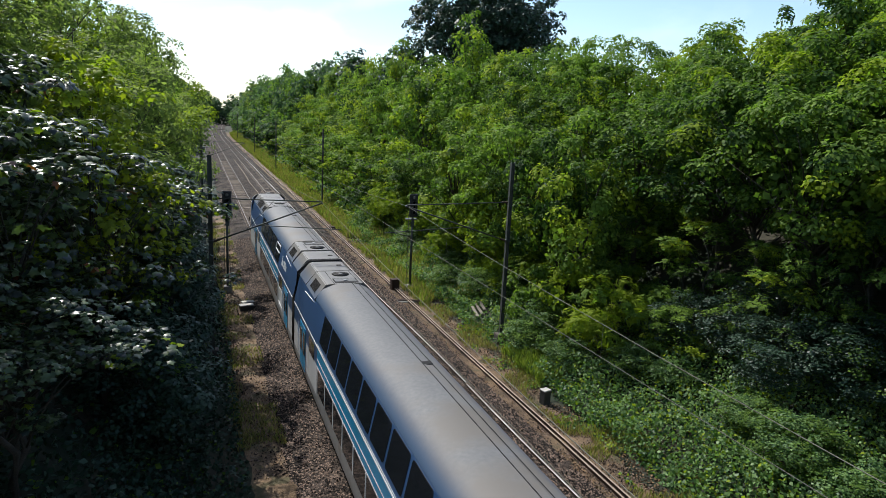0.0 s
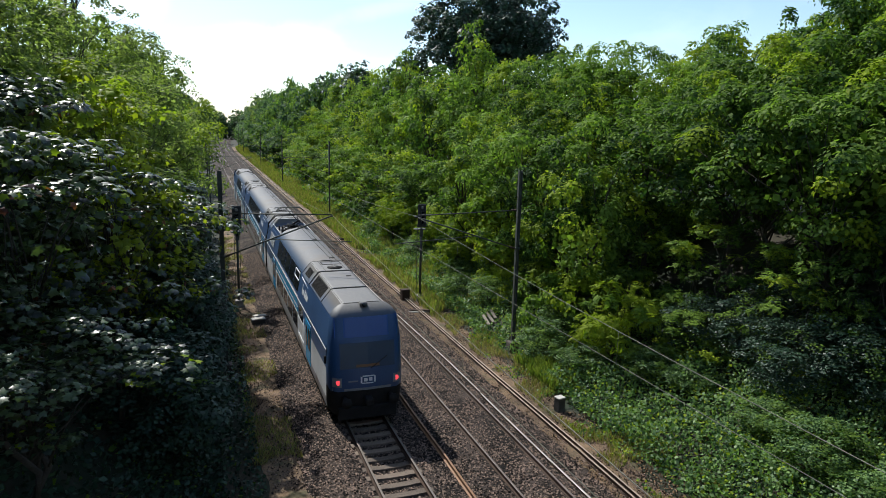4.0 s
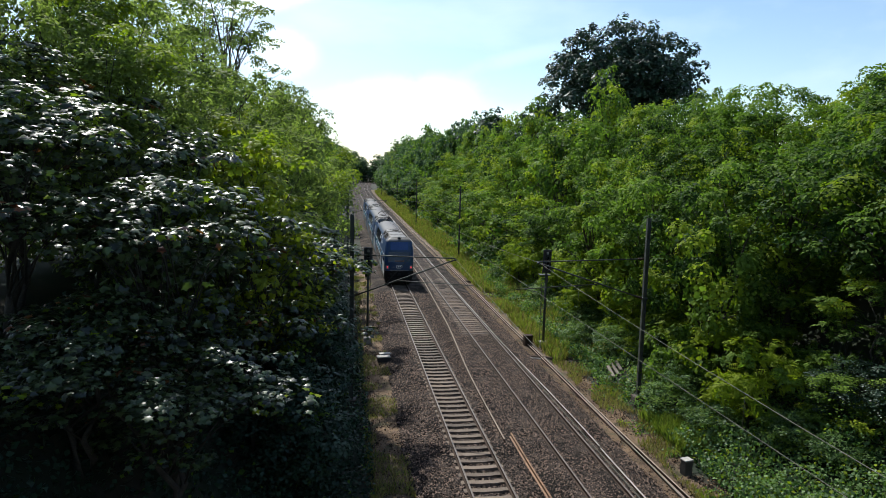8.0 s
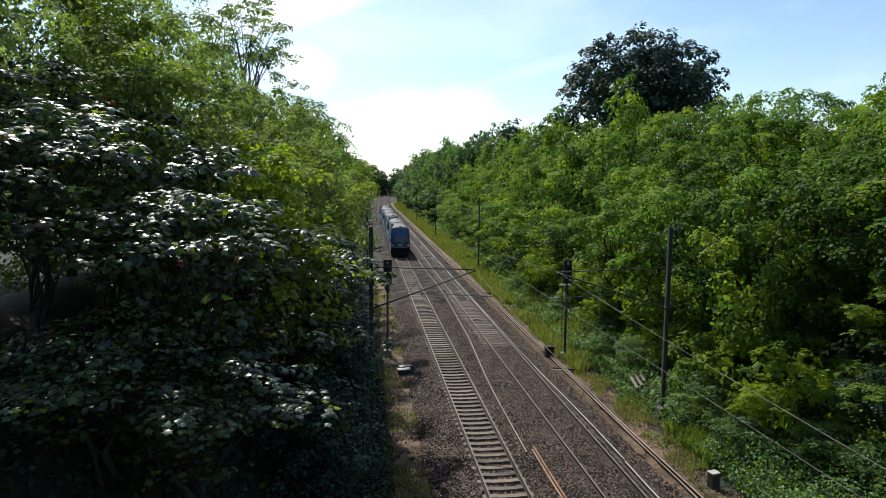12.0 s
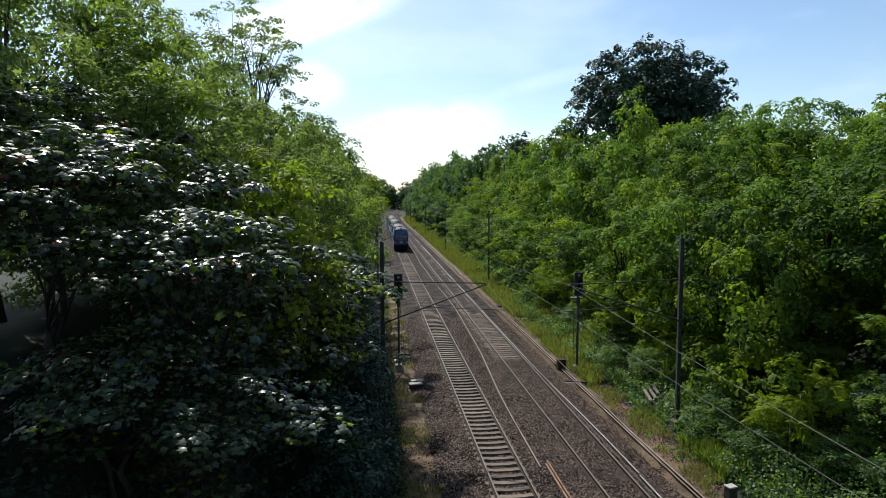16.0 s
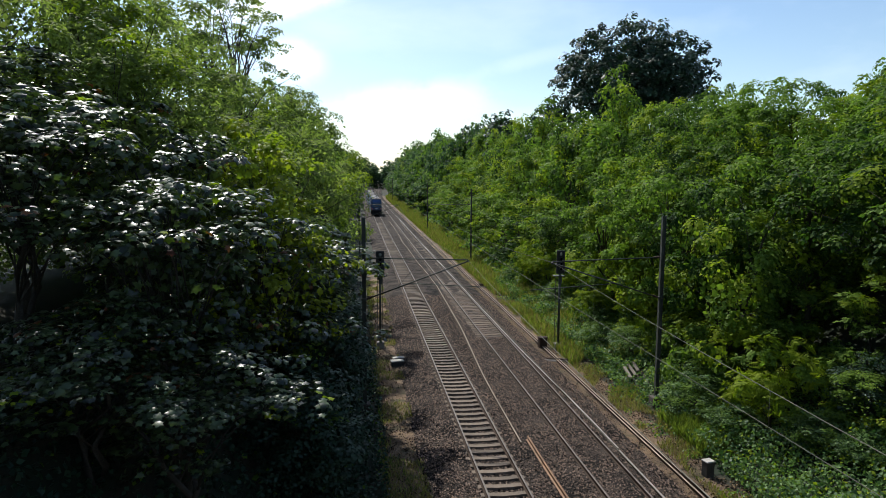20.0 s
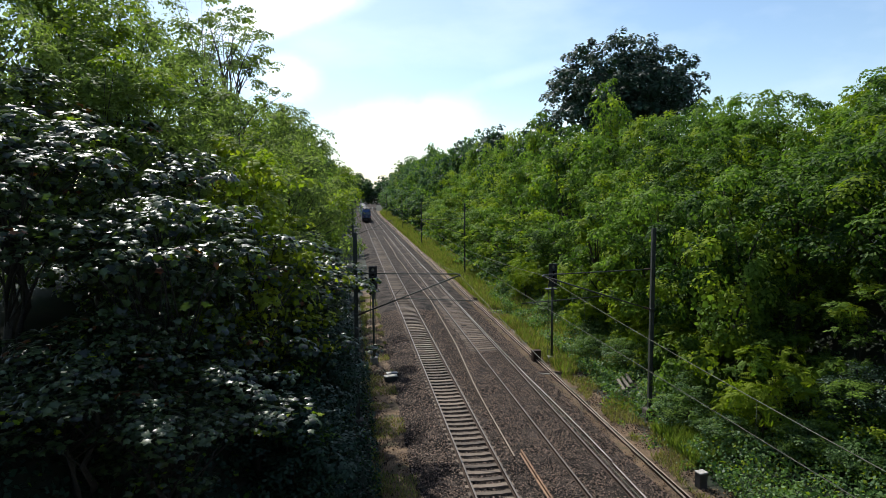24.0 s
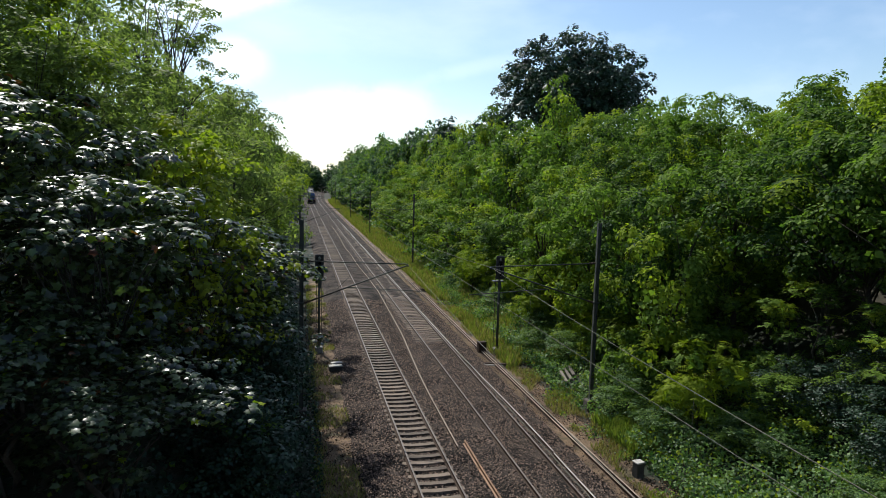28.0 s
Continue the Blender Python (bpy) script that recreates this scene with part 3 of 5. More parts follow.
def make_lying_rails():
    path = []
    for i in range(60):
        y = 25.75 + (150 - 25.75) * i / 59
        w = 0.16 * noise.noise(Vector((0, y * 0.09, 1))) + 0.30 * noise.noise(Vector((0, y * 0.035, 9)))
        path.append((float(np.interp(y, (25, 33, 37, 42, 46, 56, 64, 90), (1.62, 1.74, 1.89, 2.16, 2.36, 2.58, 2.78, 2.4))) + w * smooth(55, 80, y), y, -0.02))
    r = part("loose_rail", rail_mesh("loose_rail", path, TAN_RUST, RUST))
    tagged(r, "long loose rail lying on the ballast between the tracks", "rail", "loose rails")
    path = [(2.07 + 0.01 * math.sin(y), y, -0.02) for y in [6.4 + 1.0 * i for i in range(21)]]
    r = part("loose_rail", rail_mesh("loose_rail", path, BRIGHT_RUST, BRIGHT_RUST))
    tagged(r, "orange rusty loose rail lying on the ballast", "rail", "loose rails")
    for y0, y1, x0, x1 in ((4.0, 24.6, 5.62, 5.46), (24.8, 160.0, 5.50, 5.20)):
        path = []
        for i in range(40):
            y = y0 + (y1 - y0) * i / 39
            path.append((x0 + (x1 - x0) * smooth(y0, min(y1, y0 + 20), y) + 0.05 * noise.noise(Vector((3.0, y * 0.08, 2))), y, -0.06))
        r = part("loose_rail", rail_mesh("loose_rail", path, WORN_STEEL, RUST))
        tagged(r, "long loose rail lying on the ballast beside the track", "rail", "loose rails")
    for dx in (0.0, 0.18):
        path = []
        for i in range(70):
            y = 5 + 215 * i / 69
            path.append((7.18 + dx + 0.12 * noise.noise(Vector((dx, y * 0.06, 4))) + bend(y), y, -0.36))
        r = part("loose_rail", rail_mesh("loose_rail", path, TAN_RUST, RUST))
        tagged(r, "long rusty spare rail lying along the verge", "rail", "loose rails")


make_lying_rails()


def make_debris():
    rng = random.Random(8)
    for k in range(3):
        x, y = 10.05 + 0.36 * k, 34.6 + 0.25 * k + rng.uniform(-0.2, 0.2)
        p = part("old_sleeper", box_bm(0.18, 1.25 + rng.uniform(-0.3, 0.15), 0.10, (0, 0, 0.05), 0.02), OLD_WOOD)
        p.matrix_basis = pose(x, y, land(x, y) + 0.30, rng.uniform(9, 13), rng.uniform(-9, -5), rng.uniform(-9, -3))
        tagged(p, "weathered old wooden sleeper dumped on the slope", "sleeper", "dumped sleepers")
    for x, y, turn, long_ in ((9.15, 41.0, 68, 1.9), (9.5, 40.4, 60, 1.5), (7.9, 66.5, 85, 1.1)):
        p = part("old_sleeper", box_bm(0.24, long_, 0.16, (0, 0, 0.08), 0.025), BARK)
        p.matrix_basis = pose(x, y, land(x, y) + 0.05, 0, 0, turn)
        tagged(p, "dark rotten old sleeper lying at the foot of the slope", "sleeper", "dumped sleepers")
    for k in range(4):
        p = part("plank", box_bm(0.25, 1.0, 0.07, (0, 0, 0.035), 0.012), RUST if k % 2 else FOOTING)
        p.matrix_basis = pose(6.85 + 0.26 * k, 39.0 + rng.uniform(-0.3, 0.3), -0.5 + 0.07 * (k % 2), 0, rng.uniform(-2, 2), 78 + rng.uniform(-8, 8))
        tagged(p, "pale concrete slab lying beside the spare rails", "slab", "loose slabs")
    for k in range(16):
        x, y = -2.2 + rng.uniform(-0.3, 0.55), 39.8 + rng.uniform(-1.0, 1.2)
        bm = bmesh.new()
        bmesh.ops.create_icosphere(bm, subdivisions=1, radius=rng.uniform(0.08, 0.19))
        for v in bm.verts:
            v.co *= rng.uniform(0.7, 1.2)
            v.co.z *= 0.6
        p = part("rock", bm, PALE_STONE)
        p.matrix_basis = pose(x, y, -0.5 + 0.03)
        tagged(p, "pale broken rock on the ballast edge", "rock", "rocks by the box")


make_debris()


# ---- the train ----
CAR = 26.4
SIDE = [(1.37, 0.32), (1.41, 0.62), (1.41, 1.95), (1.41, 2.62), (1.41, 2.72), (1.40, 2.80), (1.18, 3.90), (1.14, 4.04), (1.075, 4.16), (0.985, 4.28), (0.865, 4.375), (0.71, 4.455), (0.50, 4.52), (0.25, 4.565), (0.0, 4.58)]


def side_at(z):
    for (x0, z0), (x1, z1) in zip(SIDE, SIDE[1:]):
        if z0 <= z <= z1:
            return x0 + (x1 - x0) * (z - z0) / (z1 - z0)
    return 0.0


def skin(name, z0, z1, y0, y1, mat_, parent, out=0.0, label=""):
    """A lengthwise band of the body's side between two heights, one panel on each flank."""
    pts = [(side_at(z0), z0)] + [(x, z) for x, z in SIDE if z0 < z < z1] + [(side_at(z1), z1)]
    n = len(pts)
    for s in (-1, 1):
        outer = [(s * (x + out), y, z) for y in (y0, y1) for x, z in pts]
        inner = [(s * (x + out - 0.03), y, z) for y in (y0, y1) for x, z in pts]
        V = outer + inner + outer                                 # the rim has corners of its own
        F = [(i, i + 1, n + i + 1, n + i)[::s] for i in range(n - 1)] + [(2 * n + i, 2 * n + i + 1, 3 * n + i + 1, 3 * n + i)[::-s] for i in range(n - 1)]
        F += [(4 * n, 5 * n, 3 * n, 2 * n), (5 * n - 1, 6 * n - 1, 4 * n - 1, 3 * n - 1)]
        part(name, mesh_from(name, V, F, mat_, True), None, parent, label)


def outline(name, y0, y1, z0, z1, s, mat_, parent, wide=0.05, out=0.02, corner=0.12, label=""):
    """A rounded frame lying on the flank."""
    def loop(m):
        q = []
        for (cy, cz, a0) in ((y1 - corner, z1 - corner, 0), (y0 + corner, z1 - corner, 90), (y0 + corner, z0 + corner, 180), (y1 - corner, z0 + corner, 270)):
            for k in range(4):
                a = radians(a0 + 30 * k)
                q.append((cy + (corner - m) * math.cos(a), cz + (corner - m) * math.sin(a)))
        return q
    V = []
    for m, o in ((0, 0), (0, out), (wide, out), (wide, 0)):
        V += [(s * (side_at(z) + o), y, z) for y, z in loop(m)]
    F = [(j * 16 + i, j * 16 + (i + 1) % 16, (j + 1) * 16 + (i + 1) % 16, (j + 1) * 16 + i) for j in range(3) for i in range(16)]
    return part(name, mesh_from(name, V, F, mat_), None, parent, label)


def pane(name, y0, y1, z0, z1, s, mat_, parent, out=0.012, label="", corner=0.09):
    """A rounded panel set a little proud of the flank, with its edge turned in."""
    pts = []
    for (cy, cz, a0) in ((y1 - corner, z1 - corner, 0), (y0 + corner, z1 - corner, 90), (y0 + corner, z0 + corner, 180), (y1 - corner, z0 + corner, 270)):
        for k in range(4):
            a = radians(a0 + 30 * k)
            pts.append((cy + corner * math.cos(a), cz + corner * math.sin(a)))
    V = [(s * (side_at(z) + out), y, z) for y, z in pts] + [(s * (side_at(z) - 0.02), y, z) for y, z in pts]
    n = len(pts)
    F = [tuple(range(n))] + [(i, (i + 1) % n, n + (i + 1) % n, n + i) for i in range(n)]
    return part(name, mesh_from(name, V, F, mat_), None, parent, label)


def make_car(cab, panto):
    """One double-deck car, its rear end at y = 0 and its front at y = CAR in its own space. cab: '' or 'rear' or 'front'."""
    L = CAR - 0.5
    car = thing("rail_car", (0, 0, 0), "double-deck electric train car in navy, azure and grey paint", "train", "coupled train cars")
    ya, yb = 0.0, L
    body0, body1 = (1.1 if cab == "rear" else 0.0), (L - 1.1 if cab == "front" else L)
    # flanks in bands
    skin("skirt", 0.32, 0.75, body0, body1, MID_GREY, car)
    e0, e1 = (9.1 if cab == "rear" else 6.0), (L - 6.7 if panto else (L - 9.1 if cab == "front" else L - 6.0))
    skin("lower_side", 0.75, 1.95, e0, e1, MID_GREY, car)
    skin("end_side", 0.75, 1.95, body0, e0, PALE, car, 0, "pale grey lower end panel")
    skin("end_side", 0.75, 1.95, e1, body1, PALE, car, 0, "pale grey lower end panel")
    skin("middle_band", 1.95, 2.66, e0, e1, AZURE, car, 0, "azure blue middle band")
    skin("middle_band", 1.95, 2.66, body0, e0, NAVY, car)
    skin("middle_band", 1.95, 2.66, e1, body1, NAVY, car)
    skin("light_line", 2.66, 2.71, body0, body1, WHITE, car, 0.01, "thin white line")
    skin("light_line", 2.76, 2.79, e0, e1, PALE, car, 0.008, "thin pale line under the windows")
    skin("light_line", 2.20, 2.23, e0, e1, PALE, car, 0.008, "thin pale line along the azure band")
    skin("light_line", 1.90, 1.94, e0, e1, PALE, car, 0.008, "thin pale line above the lower windows")
    skin("upper_side", 2.73, 3.98, body0, body1, NAVY, car, 0, "dark navy upper side")
    # roof
    V, F = [], []
    pts = [(x, z) for x, z in SIDE if z > 3.99]
    pts = [(-side_at(3.98), 3.98)] + [(-x, z) for x, z in pts] + [(x, z) for x, z in pts[-2::-1]] + [(side_at(3.98), 3.98)]
    r0, r1 = (8.95 if cab == "rear" else 4.2), (L - 6.4 if panto else (L - 8.95 if cab == "front" else L - 4.2))
    for y in (r0, r1):
        V += [(x, y, z) for x, z in pts]
    n = len(pts)
    F = [(i, i + 1, n + i + 1, n + i) for i in range(n - 1)] + [tuple(range(2 * n, 3 * n))[::-1], tuple(range(3 * n, 4 * n))]
    V = V + V
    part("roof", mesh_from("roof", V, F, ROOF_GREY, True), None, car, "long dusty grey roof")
    for sx, sz in ((0.26, 4.566), (0.55, 4.508)):
        part("roof_seam", box_bm(0.022, r1 - r0, 0.012, (sx, (r0 + r1) / 2, sz), 0), UNDER, car)
    part("roof_hatch", box_bm(0.30, 0.24, 0.03, (0.40, r0 + 0.75 if cab == "rear" else CAR / 2 - 0.3, 4.545), 0.01), UNDER, car)
    if cab == "rear":
        part("roof_hatch", box_bm(0.30, 0.24, 0.03, (0.40, 15.3, 4.545), 0.01), UNDER, car)
    # lower, faceted end roofs with grilles, a hatch and a round fan
    ends = [(r0, -1, cab == "rear")] + ([] if panto else [(r1, 1, cab == "front")])
    for edge, d, driver in ends:
        stop = (5.5 if driver else 4.2)
        facets = [(0.0, 2.3, 1.20, 0.72, 4.535), (2.34, stop, 1.19, 0.70, 4.51)]
        if driver:
            facets.append((5.54, 7.9, 1.19, 0.74, 4.49))
        for k, (u0, u1, w0, w1, top) in enumerate(facets):
            sec = [(-w0, 3.96), (-w1 - 0.06, top - 0.03), (-w1 + 0.06, top), (w1 - 0.06, top), (w1 + 0.06, top - 0.03), (w0, 3.96)]
            ya_, yb2 = sorted((edge + d * u0, edge + d * u1))
            V = [(x, y, z) for y in (ya_, yb2) for x, z in sec]
            F = [(i, i + 1, 7 + i, 6 + i) for i in range(5)] + [(5, 4, 3, 2, 1, 0), (6, 7, 8, 9, 10, 11)]
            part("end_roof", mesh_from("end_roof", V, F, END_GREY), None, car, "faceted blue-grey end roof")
            for s in (-1, 1):
                part("roof_seam", tubes("roof_seam", [([(s * (w1 + 0.02), ya_ + 0.03, top - 0.008), (s * (w1 + 0.02), yb2 - 0.03, top - 0.012)], 0.006)], UNDER, 5), None, car)
                for yy_ in (ya_ + 0.02, yb2 - 0.02):
                    part("roof_seam", tubes("roof_seam", [([(s * (w0 + 0.004), yy_, 3.96), (s * (w1 + 0.06), yy_, top - 0.026), (s * (w1 - 0.06), yy_, top + 0.003), (0, yy_, top + 0.003)], 0.011)], UNDER, 5), None, car)
            slope = math.atan2(top - 3.99, w0 - w1 - 0.06)
            for s in (-1, 1):
                n_, y0_, pitch, wide_ = (10, 0.62, 0.115, 0.40) if k == 0 else (17, 2.75, 0.14, 0.50)
                if k == 2 or (k == 1 and not driver):
                    continue
                tilt = Matrix.Rotation(s * slope, 4, "Y")
                mid_ = (s * (w0 + w1 + 0.06) / 2, edge + d * (y0_ + pitch * (n_ - 1) / 2), (3.96 + top - 0.03) / 2)
                g = part("grille", box_bm(wide_ + 0.06, pitch * n_ + 0.05, 0.012, mid_, 0, tilt), UNDER if k else END_GREY, car, "black slatted roof grille")
                for i in range(n_):
                    part("slat", box_bm(wide_, pitch * 0.5, 0.05, (mid_[0], edge + d * (y0_ + pitch * i), mid_[2]), 0, tilt), UNDER, g)
        fy, hy = edge + d * 1.62, edge + d * 0.55
        part("fan", tubes("fan", [([(0.12, fy, 4.53), (0.12, fy, 4.56)], 0.36)], UNDER, 20), None, car, "round black roof fan")
        part("fan_hub", tubes("fan_hub", [([(0.12, fy, 4.56), (0.12, fy, 4.575)], 0.08)], WELL_GREY, 12), None, car)
        for k in range(6):
            a_ = math.pi * k / 6
            part("fan_guard", tubes("fan_guard", [([(0.12 - 0.34 * math.cos(a_), fy - 0.34 * math.sin(a_), 4.566), (0.12 + 0.34 * math.cos(a_), fy + 0.34 * math.sin(a_), 4.566)], 0.008)], WELL_GREY, 4), None, car)
        h = part("hatch", box_bm(0.96, 0.74, 0.02, (0.12, hy, 4.537), 0.008), UNDER, car, "dark recessed roof hatch")
        part("hatch_plate", box_bm(0.86, 0.46, 0.02, (0.12, hy - d * -0.08, 4.543), 0.006), WELL_GREY, h)
        part("catch", tubes("catch", [([(0.12, hy, 4.55), (0.12, hy, 4.575)], 0.09)], MID_GREY, 10), None, h)
        part("roof_hatch", box_bm(0.22, 0.16, 0.03, (0.42, edge + d * 3.4, 4.515), 0.01), UNDER, car)
        for sx in (-0.42, 0.58):
            part("roof_seam", box_bm(0.016, 2.2, 0.01, (sx, edge + d * 1.15, 4.537), 0), UNDER, car)
        for s in (-1, 1):                                  # thin white line that slants down towards the end
            part("slant_line", tubes("slant_line", [([(s * (side_at(3.82) + 0.01), edge + d * 0.1, 3.82), (s * (side_at(3.70) + 0.01), edge + d * 2.2, 3.70)], 0.014)], WHITE, 5), None, car)
    # windows
    step = (e1 - e0 - 0.4) / (9 if e1 - e0 > 12 else 5)
    count = 9 if e1 - e0 > 12 else 5
    for s in (-1, 1):
        for k in range(count):
            a = e0 + 0.2 + k * step
            w = pane("upper_window", a + 0.06, a + step - 0.10, 2.94, 3.94, s, GLASS_DARK, car)
            if k == 0:
                outline("sash", a + 0.14, a + step - 0.18, 3.44, 3.86, s, WHITE, w, 0.05, 0.03, 0.10, "white frame of the tilting window")
            pane("lower_window", a + 0.06, a + step - 0.10, 1.02, 1.86, s, GLASS_DARK, car)
            part("post", box_bm(0.03, 0.10, 0.9, (s * 1.413, a + step - 0.02, 1.44), 0.008), PALE, car)
        for yc in (e0 - 3.4 if cab == "rear" else e0 - 3.4, e1 + 1.3 if panto else e1 + 3.4):
            d = pane("door", yc - 0.75, yc + 0.75, 0.55, 2.45, s, AZURE, car, 0.02, "azure sliding double door", 0.05)
            for q in (-0.37, 0.37):
                pane("door_window", yc + q - 0.24, yc + q + 0.24, 1.25, 2.2, s, GLASS_DARK, d, 0.03, "", 0.06)
            part("handrail", tubes("handrail", [([(s * 1.47, yc + 0.9, 0.9), (s * 1.47, yc + 0.9, 2.3)], 0.02)], WHITE, 6), None, d)
        for yc in (e0 - 1.2, e1 + 1.2):
            if 1.8 < yc < L - 1.8:
                pane("end_window", yc - 0.6, yc + 0.6, 1.9, 2.55, s, GLASS_DARK, car)
        # lettering on the navy end, as plain pale bars
        for k in range(12):
            hgt = 0.46 if k == 0 else (0.36 if k in (5, 6, 8) else 0.25)
            a = e0 - 1.0 - 0.15 * k
            if k != 4:
                pane("lettering", a, a + 0.10, 3.14, 3.14 + hgt, s, WHITE, car, 0.006, "", 0.02)
        outline("end_frame_line", e0 - 2.2, e0 - 0.25, 0.95, 1.88, s, WHITE, car, 0.06, 0.015, 0.08, "white frame round the end window")
    # underframe and bogies
    part("underframe", box_bm(2.5, L - 1.0, 0.35, (0, L / 2, 0.42), 0.03), UNDER, car)
    part("interior", box_bm(2.3, L - 3.0, 3.2, (0, L / 2, 2.15), 0.2), UNDER, car)
    for yb_ in (3.4, L - 3.4):
        bog = part("bogie", box_bm(2.1, 3.2, 0.25, (0, yb_, 0.55), 0.05), UNDER, car)
        for dy in (-1.25, 1.25):
            for sx in (-0.75, 0.75):
                part("wheel", tubes("wheel", [([(sx - 0.065, yb_ + dy, 0.46), (sx + 0.065, yb_ + dy, 0.46)], 0.46)], RUST, 20), None, bog)
            for sx in (-1.12, 1.12):
                part("axle_box", box_bm(0.2, 0.4, 0.32, (sx, yb_ + dy, 0.46), 0.04), UNDER, bog)
    part("coupler", box_bm(0.3, 0.5, 0.25, (0, -0.1, 0.95), 0.04), UNDER, car)
    part("gangway", box_bm(1.5, 0.5, 2.3, (0, L + 0.22, 2.2), 0.06), UNDER, car)
    for y_, on in ((0.0, cab != "rear"), (L, cab != "front")):
        if on:
            sec = [(x - 0.03, z) for x, z in SIDE if z < 4.0] + [(0.60, 4.38)]
            sec = [(-x, z) for x, z in sec] + [(x, z) for x, z in sec[::-1]]
            m_ = len(sec)
            yw = 0.04 if not y_ else L - 0.04
            part("end_wall", mesh_from("end_wall", [(x, yw + o, z) for o in (0.0, 0.02) for x, z in sec], [tuple(range(m_)), tuple(range(m_, 2 * m_))[::-1]] +
                                       [(i, (i + 1) % m_, m_ + (i + 1) % m_, m_ + i) for i in range(m_)], NAVY), None, car)
            ring = [(-1.36, 0.7), (-1.36, 2.75), (-1.16, 3.95), (-0.64, 4.42), (0.64, 4.42), (1.16, 3.95), (1.36, 2.75), (1.36, 0.7)]
            part("end_frame", tubes("end_frame", [([(x, y_ + (0.05 if y_ else -0.05), z) for x, z in ring], 0.09)], UNDER, 6), None, car, "black rubber frame round the car's end")
    if panto:
        make_panto(car, r1, L)
    for which in ([cab] if cab else []):
        make_cab(car, which, L)
    return car


def make_panto(car, y0, L):
    """The sunken roof well at the front end, its pantograph and the hood beyond."""
    y1 = L - 1.9
    part("well_floor", box_bm(2.0, y1 - y0, 0.06, (0, (y0 + y1) / 2, 3.95), 0), WELL_GREY, car, "sooty grey floor of the roof well")
    part("well_plate", box_bm(0.75, 1.2, 0.025, (-0.42, y1 - 0.8, 3.995), 0.01), WELL_GREY, car)
    for s in (-1, 1):
        part("well_wall", box_bm(0.05, y1 - y0, 0.30, (s * 1.09, (y0 + y1) / 2, 4.06), 0.01, Matrix.Rotation(s * -0.25, 4, "Y")), NAVY, car)
        part("well_rim", tubes("well_rim", [([(s * 1.06, y0, 4.21), (s * 1.06, y1, 4.21)], 0.02)], PALE, 6), None, car)
        for k in range(3):
            a = y1 - 2.9 + 0.95 * k
            g = pane("louvre", a, a + 0.84, 2.98, 3.76, s, MID_GREY, car, 0.01, "pale slatted ventilation louvre", 0.04)
            for i in range(7):
                ya = a + 0.09 + 0.11 * i
                part("slat", mesh_from("slat", [(s * (side_at(z) + o), y, z) for o in (0.008, 0.035) for y in (ya, ya + 0.05) for z in (3.04, 3.70)],
                                       [(0, 1, 3, 2), (4, 5, 7, 6), (0, 1, 5, 4), (2, 3, 7, 6), (0, 2, 6, 4), (1, 3, 7, 5)], PALE), None, g)
    facet = [(-1.20, 3.96), (-0.76, 4.46), (-0.66, 4.50), (0.66, 4.50), (0.76, 4.46), (1.20, 3.96)]
    V = [(x, y1 + (0.45 if z > 4.3 else 0.0), z) for x, z in facet] + [(x, L, z - 0.02) for x, z in facet]
    F = [(i, i + 1, 7 + i, 6 + i) for i in range(5)] + [(5, 4, 3, 2, 1, 0), (6, 7, 8, 9, 10, 11)]
    part("hood", mesh_from("hood", V, F, END_GREY), None, car, "sloped blue-grey roof hood")
    part("hood_seam", tubes("hood_seam", [([(x, y1 + 0.95, z + 0.005) for x, z in facet], 0.014), ([(0.1, y1 + 0.5, 4.505), (0.1, L, 4.485)], 0.012)], UNDER, 5), None, car)
    # folded lower frame, arms, spring drums and the raised pan head
    yc = y0 + 2.7
    lines = [([(-0.55, yc - 0.6, 4.22), (0.55, yc - 0.6, 4.22)], 0.05), ([(-0.55, yc + 0.7, 4.22), (0.55, yc + 0.7, 4.22)], 0.05),
             ([(-0.5, yc - 0.6, 4.22), (-0.5, yc + 0.7, 4.22)], 0.04), ([(0.5, yc - 0.6, 4.22), (0.5, yc + 0.7, 4.22)], 0.04),
             ([(-0.5, yc - 0.6, 4.22), (0.5, yc + 0.7, 4.22)], 0.022), ([(-0.36, yc - 0.25, 4.34), (0.36, yc - 0.25, 4.34)], 0.10)]
    p = part("pantograph", tubes("pantograph", lines, UNDER), None, car, "black folding pantograph frame")
    part("spring_drum", tubes("spring_drum", [([(-0.3 + 0.05 * i, yc + 0.2, 4.36) for i in range(13)], [0.07 + 0.02 * (i % 2) for i in range(13)])], MAST, 10), None, p)
    part("damper", tubes("damper", [([(0.2, yc - 0.4, 4.36), (0.1, yc + 0.5, 4.52)], [0.05, 0.03])], MAST), None, p)
    part("lower_arm", tubes("lower_arm", [([(0, yc + 0.45, 4.32), (0.30, yc - 0.95, 4.78)], [0.065, 0.05])], UNDER), None, p)
    part("control_rod", tubes("control_rod", [([(0.22, yc + 0.4, 4.28), (0.46, yc - 0.9, 4.70)], 0.02)], UNDER), None, p)
    part("knee", box_bm(0.16, 0.14, 0.14, (0.32, yc - 0.97, 4.78), 0.03), UNDER, p)
    part("upper_arm", tubes("upper_arm", [([(0.30, yc - 0.95, 4.78), (-0.32, yc + 0.8, 5.45)], 0.024), ([(0.30, yc - 0.95, 4.78), (0.38, yc + 0.8, 5.45)], 0.024),
                                          ([(-0.38, yc + 0.8, 5.45), (0.38, yc + 0.8, 5.45)], 0.02)], UNDER), None, p)
